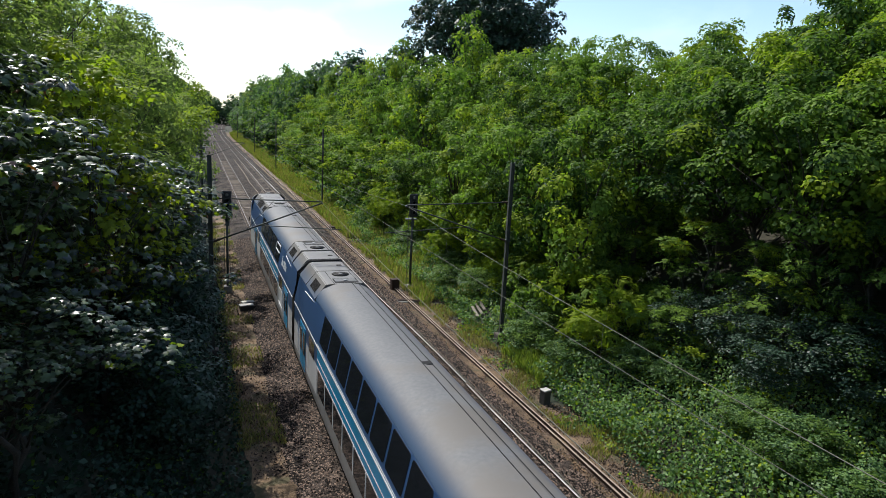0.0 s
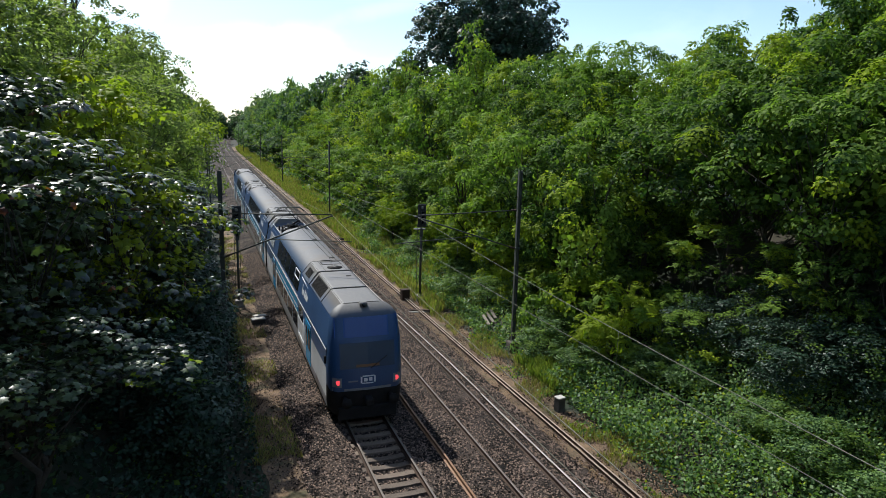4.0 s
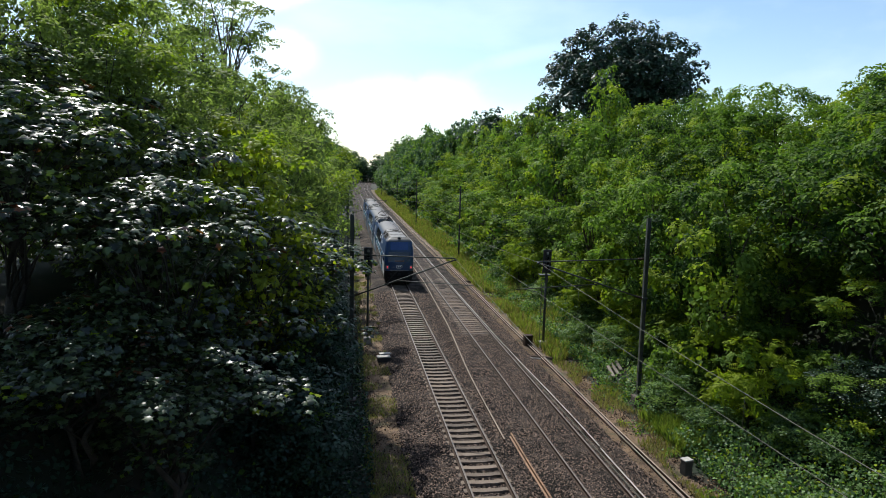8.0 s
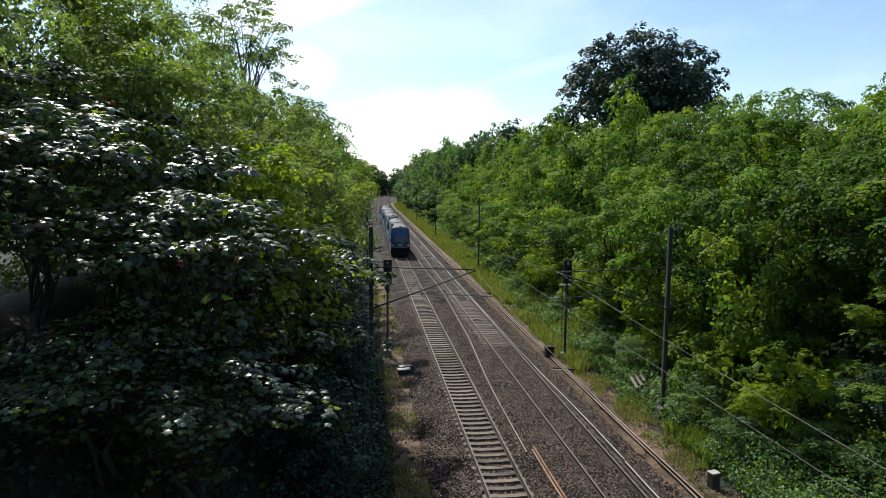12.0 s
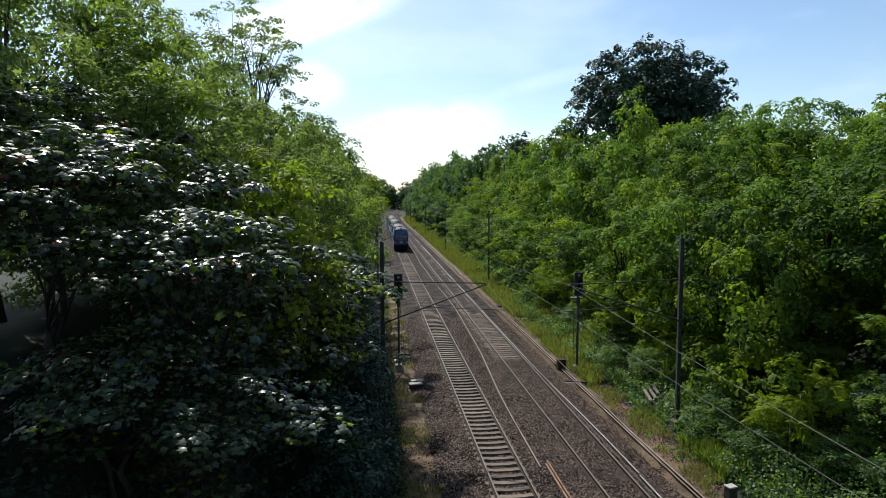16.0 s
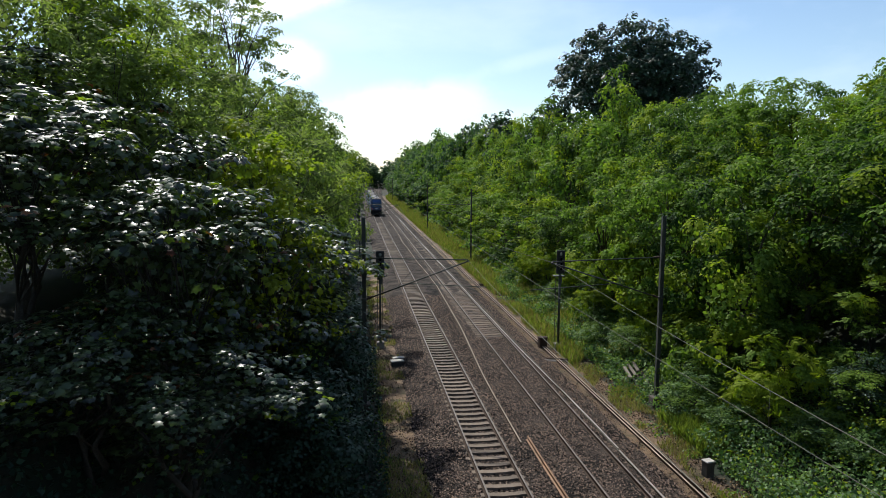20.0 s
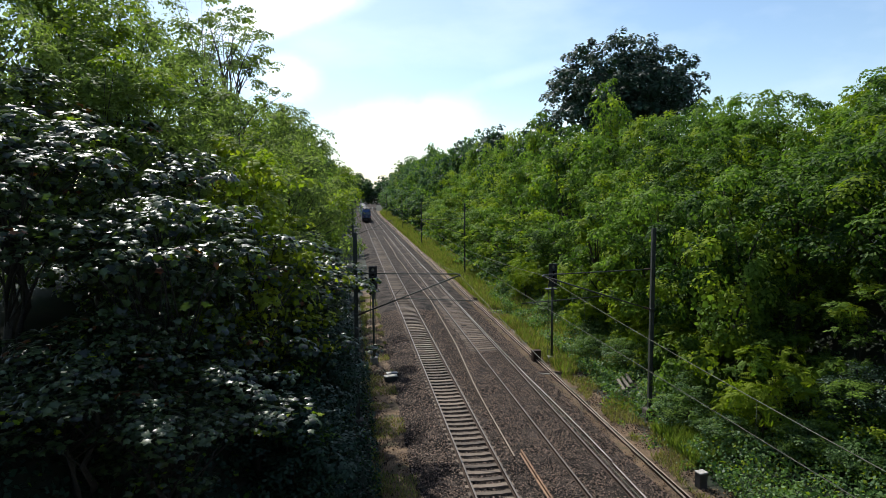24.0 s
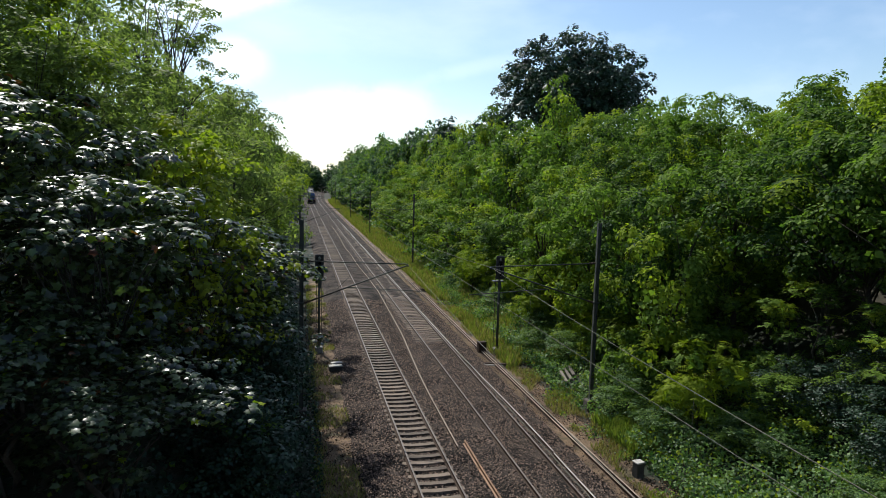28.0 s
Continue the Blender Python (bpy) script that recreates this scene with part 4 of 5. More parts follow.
    for dy in (-0.2, 0.2):
        h = yc + 0.8 + dy
        pts = [(-0.92, h, 5.22), (-0.82, h, 5.40), (-0.60, h, 5.50), (0.60, h, 5.50), (0.82, h, 5.40), (0.92, h, 5.22)]
        part("collector_strip", tubes("collector_strip", [(pts, 0.026)], MAST), None, p)
    for x in (-0.38, 0.38):
        part("strip_bracket", tubes("strip_bracket", [([(x, yc + 0.58, 5.47), (x, yc + 1.02, 5.47)], 0.016)], MAST), None, p)
    rng = random.Random(2)
    for x in (-0.55, 0.55):
        for dy in (-0.6, 0.7):
            part("insulator", tubes("insulator", [([(x, yc + dy, 3.97 + 0.03 * i) for i in range(8)], [0.06 + 0.03 * (i % 2) for i in range(8)])], RUST, 9), None, car, "ribbed roof insulator")
    for x, y, w, l, h in ((-0.75, 0.35, 0.16, 0.3, 0.32), (-0.35, 0.5, 0.3, 0.22, 0.16), (0.3, 0.42, 0.26, 0.3, 0.22), (0.72, 0.8, 0.2, 0.5, 0.14), (0.2, 2.5, 0.3, 0.3, 0.2), (-0.8, 1.9, 0.12, 0.2, 0.3), (0.75, 2.2, 0.2, 0.3, 0.24), (-0.1, 0.3, 0.18, 0.16, 0.3)):
        part("switchgear", box_bm(w, l, h, (x, y0 + 1.2 + y, 3.98 + h / 2), 0.03), UNDER, car)
    for k in range(7):
        a = Vector((rng.uniform(-0.8, 0.8), y0 + rng.uniform(1.2, 3.8), 4.1))
        b = Vector((rng.uniform(-0.8, 0.8), y0 + rng.uniform(1.2, 3.8), 4.15))
        m = a.lerp(b, 0.5) + Vector((rng.uniform(-0.2, 0.2), 0, rng.uniform(0.1, 0.35)))
        part("busbar", tubes("busbar", [([a, a.lerp(m, 0.6) + Vector((0, 0, 0.08)), m, b.lerp(m, 0.6) + Vector((0, 0, 0.08)), b], 0.016)], UNDER, 5), None, car)


def make_cab(car, which, L):
    """The rounded driving end: blue face, dark windscreen, tail lamps, badge."""
    s = -1 if which == "rear" else 1
    y_in = 1.1 if which == "rear" else L - 1.1

    def yy(d):
        return y_in + s * d
    rows = [(0.32, 0.85, 1.28), (0.7, 1.0, 1.34), (1.32, 1.08, 1.38), (1.75, 1.10, 1.38), (2.1, 1.06, 1.38), (3.24, 0.90, 1.36), (3.32, 0.85, 1.35), (4.10, 0.62, 1.27), (4.30, 0.42, 1.12), (4.44, 0.20, 0.92), (4.50, 0.0, 0.74)]

    def ring(z, d, w):
        e = max(side_at(min(z, 4.5)), w)
        return [(-e, yy(0), z), (-w, yy(d * 0.72), z), (-w * 0.82, yy(d * 0.94), z), (0, yy(d), z), (w * 0.82, yy(d * 0.94), z), (w, yy(d * 0.72), z), (e, yy(0), z)]
    V, F, fm = [], [], []
    for r in rows:
        V += ring(*r)
    n = 7
    for j in range(len(rows) - 1):
        for i in range(n - 1):
            F.append((j * n + i, j * n + i + 1, (j + 1) * n + i + 1, (j + 1) * n + i))
            fm.append(2 if j >= 7 else (1 if j < 2 else 0))
    part("cab_front", mesh_from("cab_front", V, F, [NAVY, UNDER, END_GREY], True, fm), None, car, "rounded navy cab front with a dark windscreen")

    def face(z):
        for (z0, d0, w0), (z1, d1, w1) in zip(rows, rows[1:]):
            if z0 <= z <= z1:
                f = (z - z0) / (z1 - z0)
                return d0 + (d1 - d0) * f, w0 + (w1 - w0) * f
        return 0, 0

    def plate(name, x0, x1, z0, z1, mat_, out, label=""):
        V, xs = [], [x0 + (x1 - x0) * i / 6 for i in range(7)]
        for o in (out, -0.02):
            for z in (z0, z1):
                d, w = face(z)
                for x in xs:
                    u = abs(x) / w
                    k = 1 - 0.06 * (u / 0.82) if u < 0.82 else 0.94 - 0.22 * (u - 0.82) / 0.18
                    V.append((x, yy(d * k + o), z))
        F = [(i, i + 1, 8 + i, 7 + i) for i in range(6)] + [(i, i + 1, 15 + i, 14 + i) for i in range(6)] + [(7 + i, 8 + i, 22 + i, 21 + i) for i in range(6)]
        F += [(0, 7, 21, 14), (6, 13, 27, 20)]
        return part(name, mesh_from(name, V, F, mat_), None, car, label)
    plate("upper_screen", -1.22, 1.22, 3.36, 4.08, SCREEN_BLUE, 0.012, "glossy blue upper panel")
    plate("windscreen", -1.06, 1.06, 2.20, 3.16, SCREEN_GLASS, 0.014, "blue-tinted windscreen")
    plate("display_bar", -0.45, 0.45, 2.24, 2.34, DISPLAY, 0.02, "dim orange destination display")
    plate("lamp_panel", -1.33, -1.0, 1.50, 1.86, MID_GREY, 0.012, "grey lamp panel")
    plate("lamp_panel", 1.0, 1.33, 1.50, 1.86, MID_GREY, 0.012, "grey lamp panel")
    plate("light_line", -1.33, 1.33, 1.33, 1.42, MID_GREY, 0.012, "thin grey line under the lamps")
    for a, b, c, d_ in ((-0.22, 0.24, 1.86, 1.90), (-0.24, 0.20, 1.58, 1.62), (-0.29, -0.23, 1.61, 1.86), (0.23, 0.29, 1.62, 1.87), (-0.16, -0.03, 1.67, 1.80), (0.03, 0.16, 1.68, 1.81)):
        plate("badge", a, b, c, d_, WHITE, 0.014, "plain white badge shape")
    plate("number_bars", -0.75, -0.40, 1.68, 1.73, MID_GREY, 0.012)
    for x in (-1.12, 1.12):
        d, w = face(1.68)
        part("tail_lamp", tubes("tail_lamp", [([(x, yy(d * 0.90 - 0.02), 1.68), (x, yy(d * 0.90 + 0.05), 1.68)], 0.10)], TAIL_RED, 14), None, car, "red tail lamp, lit")
        part("buffer", tubes("buffer", [([(x * 0.8, yy(0.9), 1.02), (x * 0.8, yy(1.45), 1.02)], 0.09), ([(x * 0.8, yy(1.45), 1.02), (x * 0.8, yy(1.5), 1.02)], 0.2)], UNDER, 12), None, car)
    part("plough", box_bm(2.3, 0.15, 0.5, (0, yy(1.0), 0.42), 0.04), UNDER, car)
    part("roof_light_case", box_bm(0.30, 0.34, 0.16, (0, yy(0.16), 4.47), 0.04), END_GREY, car)
    part("roof_light", tubes("roof_light", [([(0, yy(0.30), 4.46), (0, yy(0.36), 4.45)], 0.075)], GLASS_DARK, 12), None, car, "small dark roof headlight, unlit")
    part("wiper", tubes("wiper", [([(0.1, yy(face(1.8)[0] + 0.03), 2.2), (0.75, yy(face(2.5)[0] + 0.02), 2.6)], 0.012)], UNDER, 5), None, car)
    part("mirror", box_bm(0.08, 0.12, 0.3, (-1.5, yy(0.3), 2.4), 0.02), UNDER, car)


car_rear = make_car("rear", True)
car_mid = make_car("", False)
car_front = make_car("front", False)


# ---- plants ----
LEAF_SHAPES = {
    "leaf": ([(0, 0, 0), (0.38, 0.45, 0.08), (0, 1, -0.05), (-0.38, 0.45, 0.08)], [(0, 1, 2, 3)]),
    "spray": ([], []),
    "maple": ([], []),
    "stone": ([(0.5, 0, -0.1), (0, 0.5, -0.1), (-0.5, 0.05, -0.1), (0, -0.45, -0.1), (0.06, 0.05, 0.42)], [(0, 1, 4), (1, 2, 4), (2, 3, 4), (3, 0, 4)]),
    "blade": ([(-0.03, 0, 0), (0.03, 0, 0), (0.02, 0.6, 0.05), (0, 1.0, 0.25)], [(0, 1, 2), (0, 2, 3)]),
}


def shape_spray():
    v, f = [], []
    for k in range(5):
        y = 0.16 + 0.17 * k
        w = 0.34 - 0.03 * k
        for s in (-1, 1):
            o = len(v)
            v += [(0, y, 0.02), (s * w * 0.85, y - 0.10, 0.02), (s * w * 0.9, y + 0.13, -0.06)]
            f += [(o, o + 1, o + 2) if s > 0 else (o + 2, o + 1, o)]
    o = len(v)
    v += [(-0.09, 0.95, 0.0), (0.09, 0.95, 0.0), (0, 1.18, -0.05)]
    f.append((o, o + 1, o + 2))
    LEAF_SHAPES["spray"] = (v, f)


def shape_maple():
    pts = [(0, 0.0), (0.20, 0.08), (0.46, 0.02), (0.36, 0.28), (0.56, 0.56), (0.27, 0.58), (0, 1.0), (-0.27, 0.58), (-0.56, 0.56), (-0.36, 0.28), (-0.46, 0.02), (-0.20, 0.08)]
    v = [(0, 0.36, 0.05)] + [(x, y, -0.26 * abs(x) - 0.16 * (y - 0.4) ** 2) for x, y in pts]
    f = [(0, i, i % 12 + 1) for i in range(1, 13)]
    LEAF_SHAPES["maple"] = (v, f)


shape_spray()
shape_maple()


def leaves(name, pos, up, size, shape, mats, rng, fmat=None, tip=None):
    """One mesh of many leaves: pos (n,3), up (n,3) the way each leaf faces, size (n,)."""
    tv, tf = LEAF_SHAPES[shape]
    tv = np.array(tv, float)
    n, k = len(pos), len(tv)
    up = up / np.maximum(np.linalg.norm(up, axis=1, keepdims=True), 1e-6)
    r = rng.normal(size=(n, 3)) if tip is None else tip + 0.25 * rng.normal(size=(n, 3))
    fwd = r - up * np.sum(r * up, axis=1, keepdims=True)
    fwd /= np.maximum(np.linalg.norm(fwd, axis=1, keepdims=True), 1e-6)
    side = np.cross(fwd, up)
    V = pos[:, None, :] + size[:, None, None] * (tv[None, :, 0:1] * side[:, None, :] + tv[None, :, 1:2] * fwd[:, None, :] + tv[None, :, 2:3] * up[:, None, :])
    V = V.reshape(-1, 3)
    sizes = np.array([len(f) for f in tf])
    idx = np.concatenate([np.array(f) for f in tf])
    loops = (np.arange(n)[:, None] * k + idx[None, :]).reshape(-1)
    totals = np.tile(sizes, n)
    starts = np.concatenate([[0], np.cumsum(totals)[:-1]])
    me = bpy.data.meshes.new(name)
    me.vertices.add(len(V))
    me.vertices.foreach_set("co", V.astype(np.float32).reshape(-1))
    me.loops.add(len(loops))
    me.loops.foreach_set("vertex_index", loops.astype(np.int32))
    me.polygons.add(len(totals))
    me.polygons.foreach_set("loop_start", starts.astype(np.int32))
    me.polygons.foreach_set("loop_total", totals.astype(np.int32))
    for m in mats:
        me.materials.append(m)
    if fmat is not None:
        me.polygons.foreach_set("material_index", np.repeat(fmat, len(tf)).astype(np.int32))
    me.update(calc_edges=True)
    return me


def crown_points(rng, centres, outs, radii, per, flat=0.7, calm=0.3):
    """Places, facings and tips of leaves that clothe the upper and outer side of rounded tufts and droop from it."""
    n = len(centres)
    d = rng.normal(size=(n, per, 3)) + 0.75 * outs[:, None, :] + np.array([0, 0, 0.55])
    d /= np.linalg.norm(d, axis=2, keepdims=True)
    r = rng.uniform(0.3, 1.0, size=(n, per, 1)) ** 0.5
    p = d * r * radii[:, None, None]
    p[:, :, 2] *= flat
    p[:, :, 2] -= 0.18 * (np.linalg.norm(p[:, :, :2], axis=2) ** 2) / np.maximum(radii[:, None], 0.2)
    up = d * 0.9 + np.array([0, 0, 0.5]) + calm * rng.normal(size=d.shape)
    tip = d * np.array([1.0, 1.0, 0.0]) + np.array([0, 0, -0.35]) + 0.8 * rng.normal(size=d.shape)
    return (centres[:, None, :] + p).reshape(-1, 3), up.reshape(-1, 3), tip.reshape(-1, 3)


def make_tree(name, seed, height, spread, tufts, per, shape, leaf_size, leaf_mats, label, category="tree", low=0.22, tuft=0.75, trunk_r=0.13, group="", shares=None,
              flat=0.7, stems=1, lop=0.0, limbs=0, taper=0.35, core=0.0, calm=0.3,
              boughs=0, bough=1.0, top_heavy=0.0, thick=1.0, rise=0.3, attach=0.72):
    """A tree with tapered stems, limbs that reach the tufts, and a crown of leaf tufts."""
    rng = np.random.default_rng(seed)
    t = thing(name, (0, 0, 0), label, category, group)
    # tuft centres in an uneven shell
    count = boughs or tufts
    d = rng.normal(size=(count, 3))
    d[:, 2] += top_heavy * np.abs(rng.normal(size=count))
    d /= np.linalg.norm(d, axis=1, keepdims=True)
    rad = rng.uniform(0.25, 1.0, count) ** 0.45
    lump = np.array([1 + 0.28 * noise.noise(Vector(q * 1.7) + Vector((seed * 3.1, 0, 0))) for q in d])
    c = d * np.minimum(rad * lump, 1.02)[:, None] * np.array([spread, spread, height * (1 - low) / 2])
    c[:, 2] += height * (1 + low) / 2
    if boughs:
        # each bough spreads a flat, drooping layer of tufts round its end
        each = tufts // boughs
        tufts = each * boughs
        off = rng.normal(size=(boughs, each, 3)) * bough * np.array([0.75, 0.75, rise])
        out = d[:, None, :] * np.array([1.0, 1.0, 0.0])
        along = rng.uniform(-0.9, 0.7, size=(boughs, each, 1)) * bough
        off = off + out * along
        off[:, :, 2] -= 0.16 * np.sum(off[:, :, :2] ** 2, axis=2) / bough
        c = (c[:, None, :] + off).reshape(-1, 3)
    narrow = 1 - taper * np.clip((c[:, 2] / height - 0.75) / 0.25, 0, 1)
    c[:, :2] *= narrow[:, None]
    c[:, 0] += lop * (c[:, 2] / height)
    radii = tuft * rng.uniform(0.65, 1.3, tufts)
    outs = c - np.array([0, 0, height * (0.4 + 0.6 * low)])
    outs /= np.maximum(np.linalg.norm(outs, axis=1, keepdims=True), 0.1)
    pos, up, tip = crown_points(rng, c, outs, radii, per, flat, calm)
    size = leaf_size * rng.uniform(0.65, 1.25, len(pos))
    fm = None
    if len(leaf_mats) > 1:
        if len(leaf_mats) > 2:
            fm = np.repeat(rng.choice(len(leaf_mats), size=tufts * 4, p=shares), per)[: tufts * per * 4 : 4]
        else:
            fm = np.repeat(rng.choice(len(leaf_mats), size=boughs or tufts, p=shares), per * (tufts // boughs if boughs else 1))
    if core:
        # inner leaves that close the crown's depth
        k = int(core)
        cc = rng.normal(size=(k, 3))
        cc *= (rng.uniform(0, 1, k) ** 0.4 * 0.72 / np.linalg.norm(cc, axis=1))[:, None]
        cc *= np.array([spread, spread, height * (1 - low) / 2])
        cc[:, 2] += height * (1 + low) / 2 - 0.04 * height
        cc[:, 0] += lop * (cc[:, 2] / height)
        pos = np.concatenate([pos, cc])
        up = np.concatenate([up, rng.normal(size=(k, 3))])
        tip = np.concatenate([tip, rng.normal(size=(k, 3))])
        size = np.concatenate([size, leaf_size * (rng.uniform(1.2, 2.0, k) if shape != "maple" else rng.uniform(0.8, 1.5, k))])
        if fm is not None:
            fm = np.concatenate([fm, np.zeros(k, int)])
    crown = part("crown", leaves("crown", pos, up, size, shape, leaf_mats, rng, fm, tip), None, t)
    lines, limb_lines = [], []
    for s in range(stems):
        lean = rng.normal(size=2) * 0.12 * height * (0.6 if stems == 1 else 0.7 if attach < 0.8 else 0.22)
        pts = []
        for i in range(7):
            f = i / 6
            w = rng.normal(size=2) * 0.02 * height
            pts.append((lean[0] * f ** 1.5 + w[0] * (i > 0) + lop * f, lean[1] * f ** 1.5 + w[1] * (i > 0), -0.3 + (height * (0.76 if attach < 0.8 else 0.80) + 0.3) * f))
        lines.append((pts, [trunk_r * (1.25 - 1.1 * i / 6) for i in range(7)]))
        order = rng.permutation(tufts)[: max(8, min(26, tufts // 4)) // stems]
        for k in order:
            tip = c[k]
            f = min(0.8 if attach < 0.8 else 0.9, max(0.15, (tip[2] / height) * attach))
            j = f * 6
            a = Vector(pts[int(j)]).lerp(Vector(pts[min(6, int(j) + 1)]), j - int(j))
            b = Vector(tip)
            mid = a.lerp(b, 0.5) + Vector((0, 0, 0.12 * (b - a).length))
            r0 = trunk_r * 0.42 * (1 - 0.6 * f) * thick
            limb_lines.append(([a, mid, b], [r0, r0 * 0.6, r0 * 0.2]))
    if stems > 1:
        for ln in lines:
            part("stem", tubes("stem", [ln], BARK, 7), None, t)
        lines = []
    own, rest = limb_lines[:limbs], limb_lines[limbs:]
    part("trunk" if lines else "branchwork", tubes("trunk", lines + rest, BARK, 6), None, t)
    for ln in own:
        part("limb", tubes("limb", [ln], BARK, 5), None, t)
    return t


def scaled(x, y, turn, s, sz=None, dz=0.0):
    return pose(x, y, land(x, y) + dz, 0, 0, turn) @ Matrix.Diagonal((s, s, sz or s, 1))


def plant(models, spots, rng, smin=0.85, smax=1.15):
    """Sets copies of the models at the spots (x, y, relative height); the models themselves take the first ones."""
    used = set()
    for i, (x, y, h) in enumerate(spots):
        k = rng.randrange(len(models))
        s = rng.uniform(smin, smax)
        m = scaled(x, y, rng.uniform(0, 360), s * min(1.0, 0.3 + 1.0 * h), s * h, -0.1)
        if k not in used:
            used.add(k)
            models[k].matrix_basis = m
        else:
            o = copy_thing(models[k], Matrix.Identity(4))
            o.matrix_basis = m
    for k, t in enumerate(models):
        if k not in used:
            for o in (*t.children_recursive, t):
                bpy.data.objects.remove(o)


LOCUST_LABEL = "black locust tree with feathery light-green leaves on the slope"
G = "trees on the cutting's slopes"
near = [make_tree("locust_tree", 10 + k, 9.0, 2.9, 72, 92, "leaf", 0.20, [LEAF_LOCUST, LEAF_LIME], LOCUST_LABEL, low=0.08, group=G, shares=[0.64, 0.36], tuft=0.66, limbs=5, core=300, boughs=24, bough=0.7) for k in range(5)]
mid = [make_tree("locust_tree", 30 + k, 9.0, 3.0, 84, 34, "leaf", 0.30, [LEAF_LOCUST, LEAF_LIME], LOCUST_LABEL, low=0.06, group=G, shares=[0.78, 0.22], tuft=0.78, limbs=3, core=200, boughs=28, bough=0.8, top_heavy=0.5, taper=0.1) for k in range(5)]
far = [make_tree("locust_tree", 50 + k, 9.5, 3.6, 55, 15, "leaf", 0.75, [LEAF_FAR_HAZY, LEAF_LOCUST], "distant leafy tree on the cutting's slope, leaves paled for haze", low=0.04, group=G, shares=[0.6, 0.4], tuft=1.15, core=110) for k in range(3)]


def row_spots(y0, y1, step, rng, rows, vary=0.15):
    out, y = [], y0
    while y < y1:
        for x, h in rows:
            out.append((x + rng.uniform(-1.0, 1.0) + bend(y), y + rng.uniform(-0.4, 0.4) * step, h * rng.uniform(1 - vary, 1 + vary)))
        y += step
    return out


R = random.Random(21)
plant(near, row_spots(29.5, 47, 3.4, R, ((14.0, 1.16),), 0.08) + row_spots(47.0, 62, 4.3, R, ((14.6, 0.7),)) + [(14.4, 27.0, 0.42), (17.4, 34.0, 0.9), (14.2, 22.0, 0.36)], R)
tall = [make_tree("locust_tree", 150 + k, 10.4, 3.2, 78, 92, "leaf", 0.20, [LEAF_LOCUST, LEAF_LIME], LOCUST_LABEL, low=0.14, group=G, shares=[0.72, 0.28], tuft=0.70, limbs=6, core=350, boughs=26, bough=0.75, top_heavy=0.5, taper=0.1) for k in range(3)]
plant(tall, row_spots(31.0, 62, 4.0, R, ((18.6, 0.98),), 0.1) + row_spots(-10.0, 25, 3.6, R, ((23.6, 1.16),), 0.05) + row_spots(25.0, 62, 3.6, R, ((23.6, 1.09),), 0.06) + row_spots(2, 28, 5.0, R, ((28.8, 1.16),), 0.08) + row_spots(28, 62, 4.6, R, ((28.8, 1.17),), 0.07), R, 0.95, 1.05)
arching = [make_tree("locust_tree", 160 + k, 10.6, 3.6, 90, 92, "leaf", 0.20, [LEAF_LOCUST, LEAF_LIME], "tall black locust arching over a shaded hollow", low=0.40, group=G, shares=[0.85, 0.15], tuft=0.70, limbs=6, core=900, boughs=30, bough=0.8, top_heavy=0.5, taper=0.1) for k in range(2)]
plant(arching, row_spots(3.0, 30, 3.7, R, ((17.4, 0.98),), 0.07) + row_spots(1.0, 30, 4.4, R, ((20.6, 1.02),), 0.05), R, 0.95, 1.05)
sapling = [make_tree("locust_sapling", 165 + k, 7.0, 1.7, 39, 22, "spray", 0.26, [LEAF_LOCUST, LEAF_LIME], "slender young locust with drooping sprays before the hollow", low=0.06, group="young locusts", shares=[0.7, 0.3], tuft=0.5, trunk_r=0.06, limbs=13, boughs=13, bough=0.6) for k in range(2)]
plant(sapling, row_spots(11.0, 30, 2.3, R, ((15.9, 0.8),), 0.25), R, 0.9, 1.1)
shrub = [make_tree("shrub", 170 + k, 5.2, 2.1, 120, 60, "leaf", 0.145, [LEAF_BRAMBLE, LEAF_LOCUST], "dense broad-leaved shrub on the bank", "shrub", low=0.02, group="shrubs", shares=[0.5, 0.5], tuft=0.6, trunk_r=0.06, limbs=3, core=400, stems=3) for k in range(2)]
broad = [make_tree("shrub", 172 + k, 5.2, 2.1, 130, 90, "leaf", 0.115, [LEAF_OAK_SHADE, LEAF_BRAMBLE, LEAF_LOCUST], "dense dark-leaved shrub at the edge of the hollow", "shrub", low=0.02, group="shrubs", shares=[0.25, 0.35, 0.4], tuft=0.6, trunk_r=0.06, limbs=3, core=400, stems=3) for k in range(2)]
plant(broad, [(15.6, 10.5, 1.15), (16.6, 5.5, 1.2)], R, 0.95, 1.1)
plant(shrub, [(13.4, 34.5, 0.42)] + [(R.uniform(10.6, 14.2), 12 + 2.6 * i + R.uniform(-1, 1), R.uniform(0.2, 0.42)) for i in range(22) if not 8 <= i <= 9], R, 0.95, 1.1)
plant(mid, row_spots(64, 160, 5.2, R, ((13.6, 0.80), (18.5, 1.15), (24.0, 1.42))) + row_spots(62, 160, 5.0, R, ((28.8, 1.29),), 0.07) + row_spots(2, 62, 5.5, R, ((34.0, 1.15),), 0.07) + row_spots(64, 160, 6.0, R, ((-9.4, 1.18), (-13.6, 1.4))), R)
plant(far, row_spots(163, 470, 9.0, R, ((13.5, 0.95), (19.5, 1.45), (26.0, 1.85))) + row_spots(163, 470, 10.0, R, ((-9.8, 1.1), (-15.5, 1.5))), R)

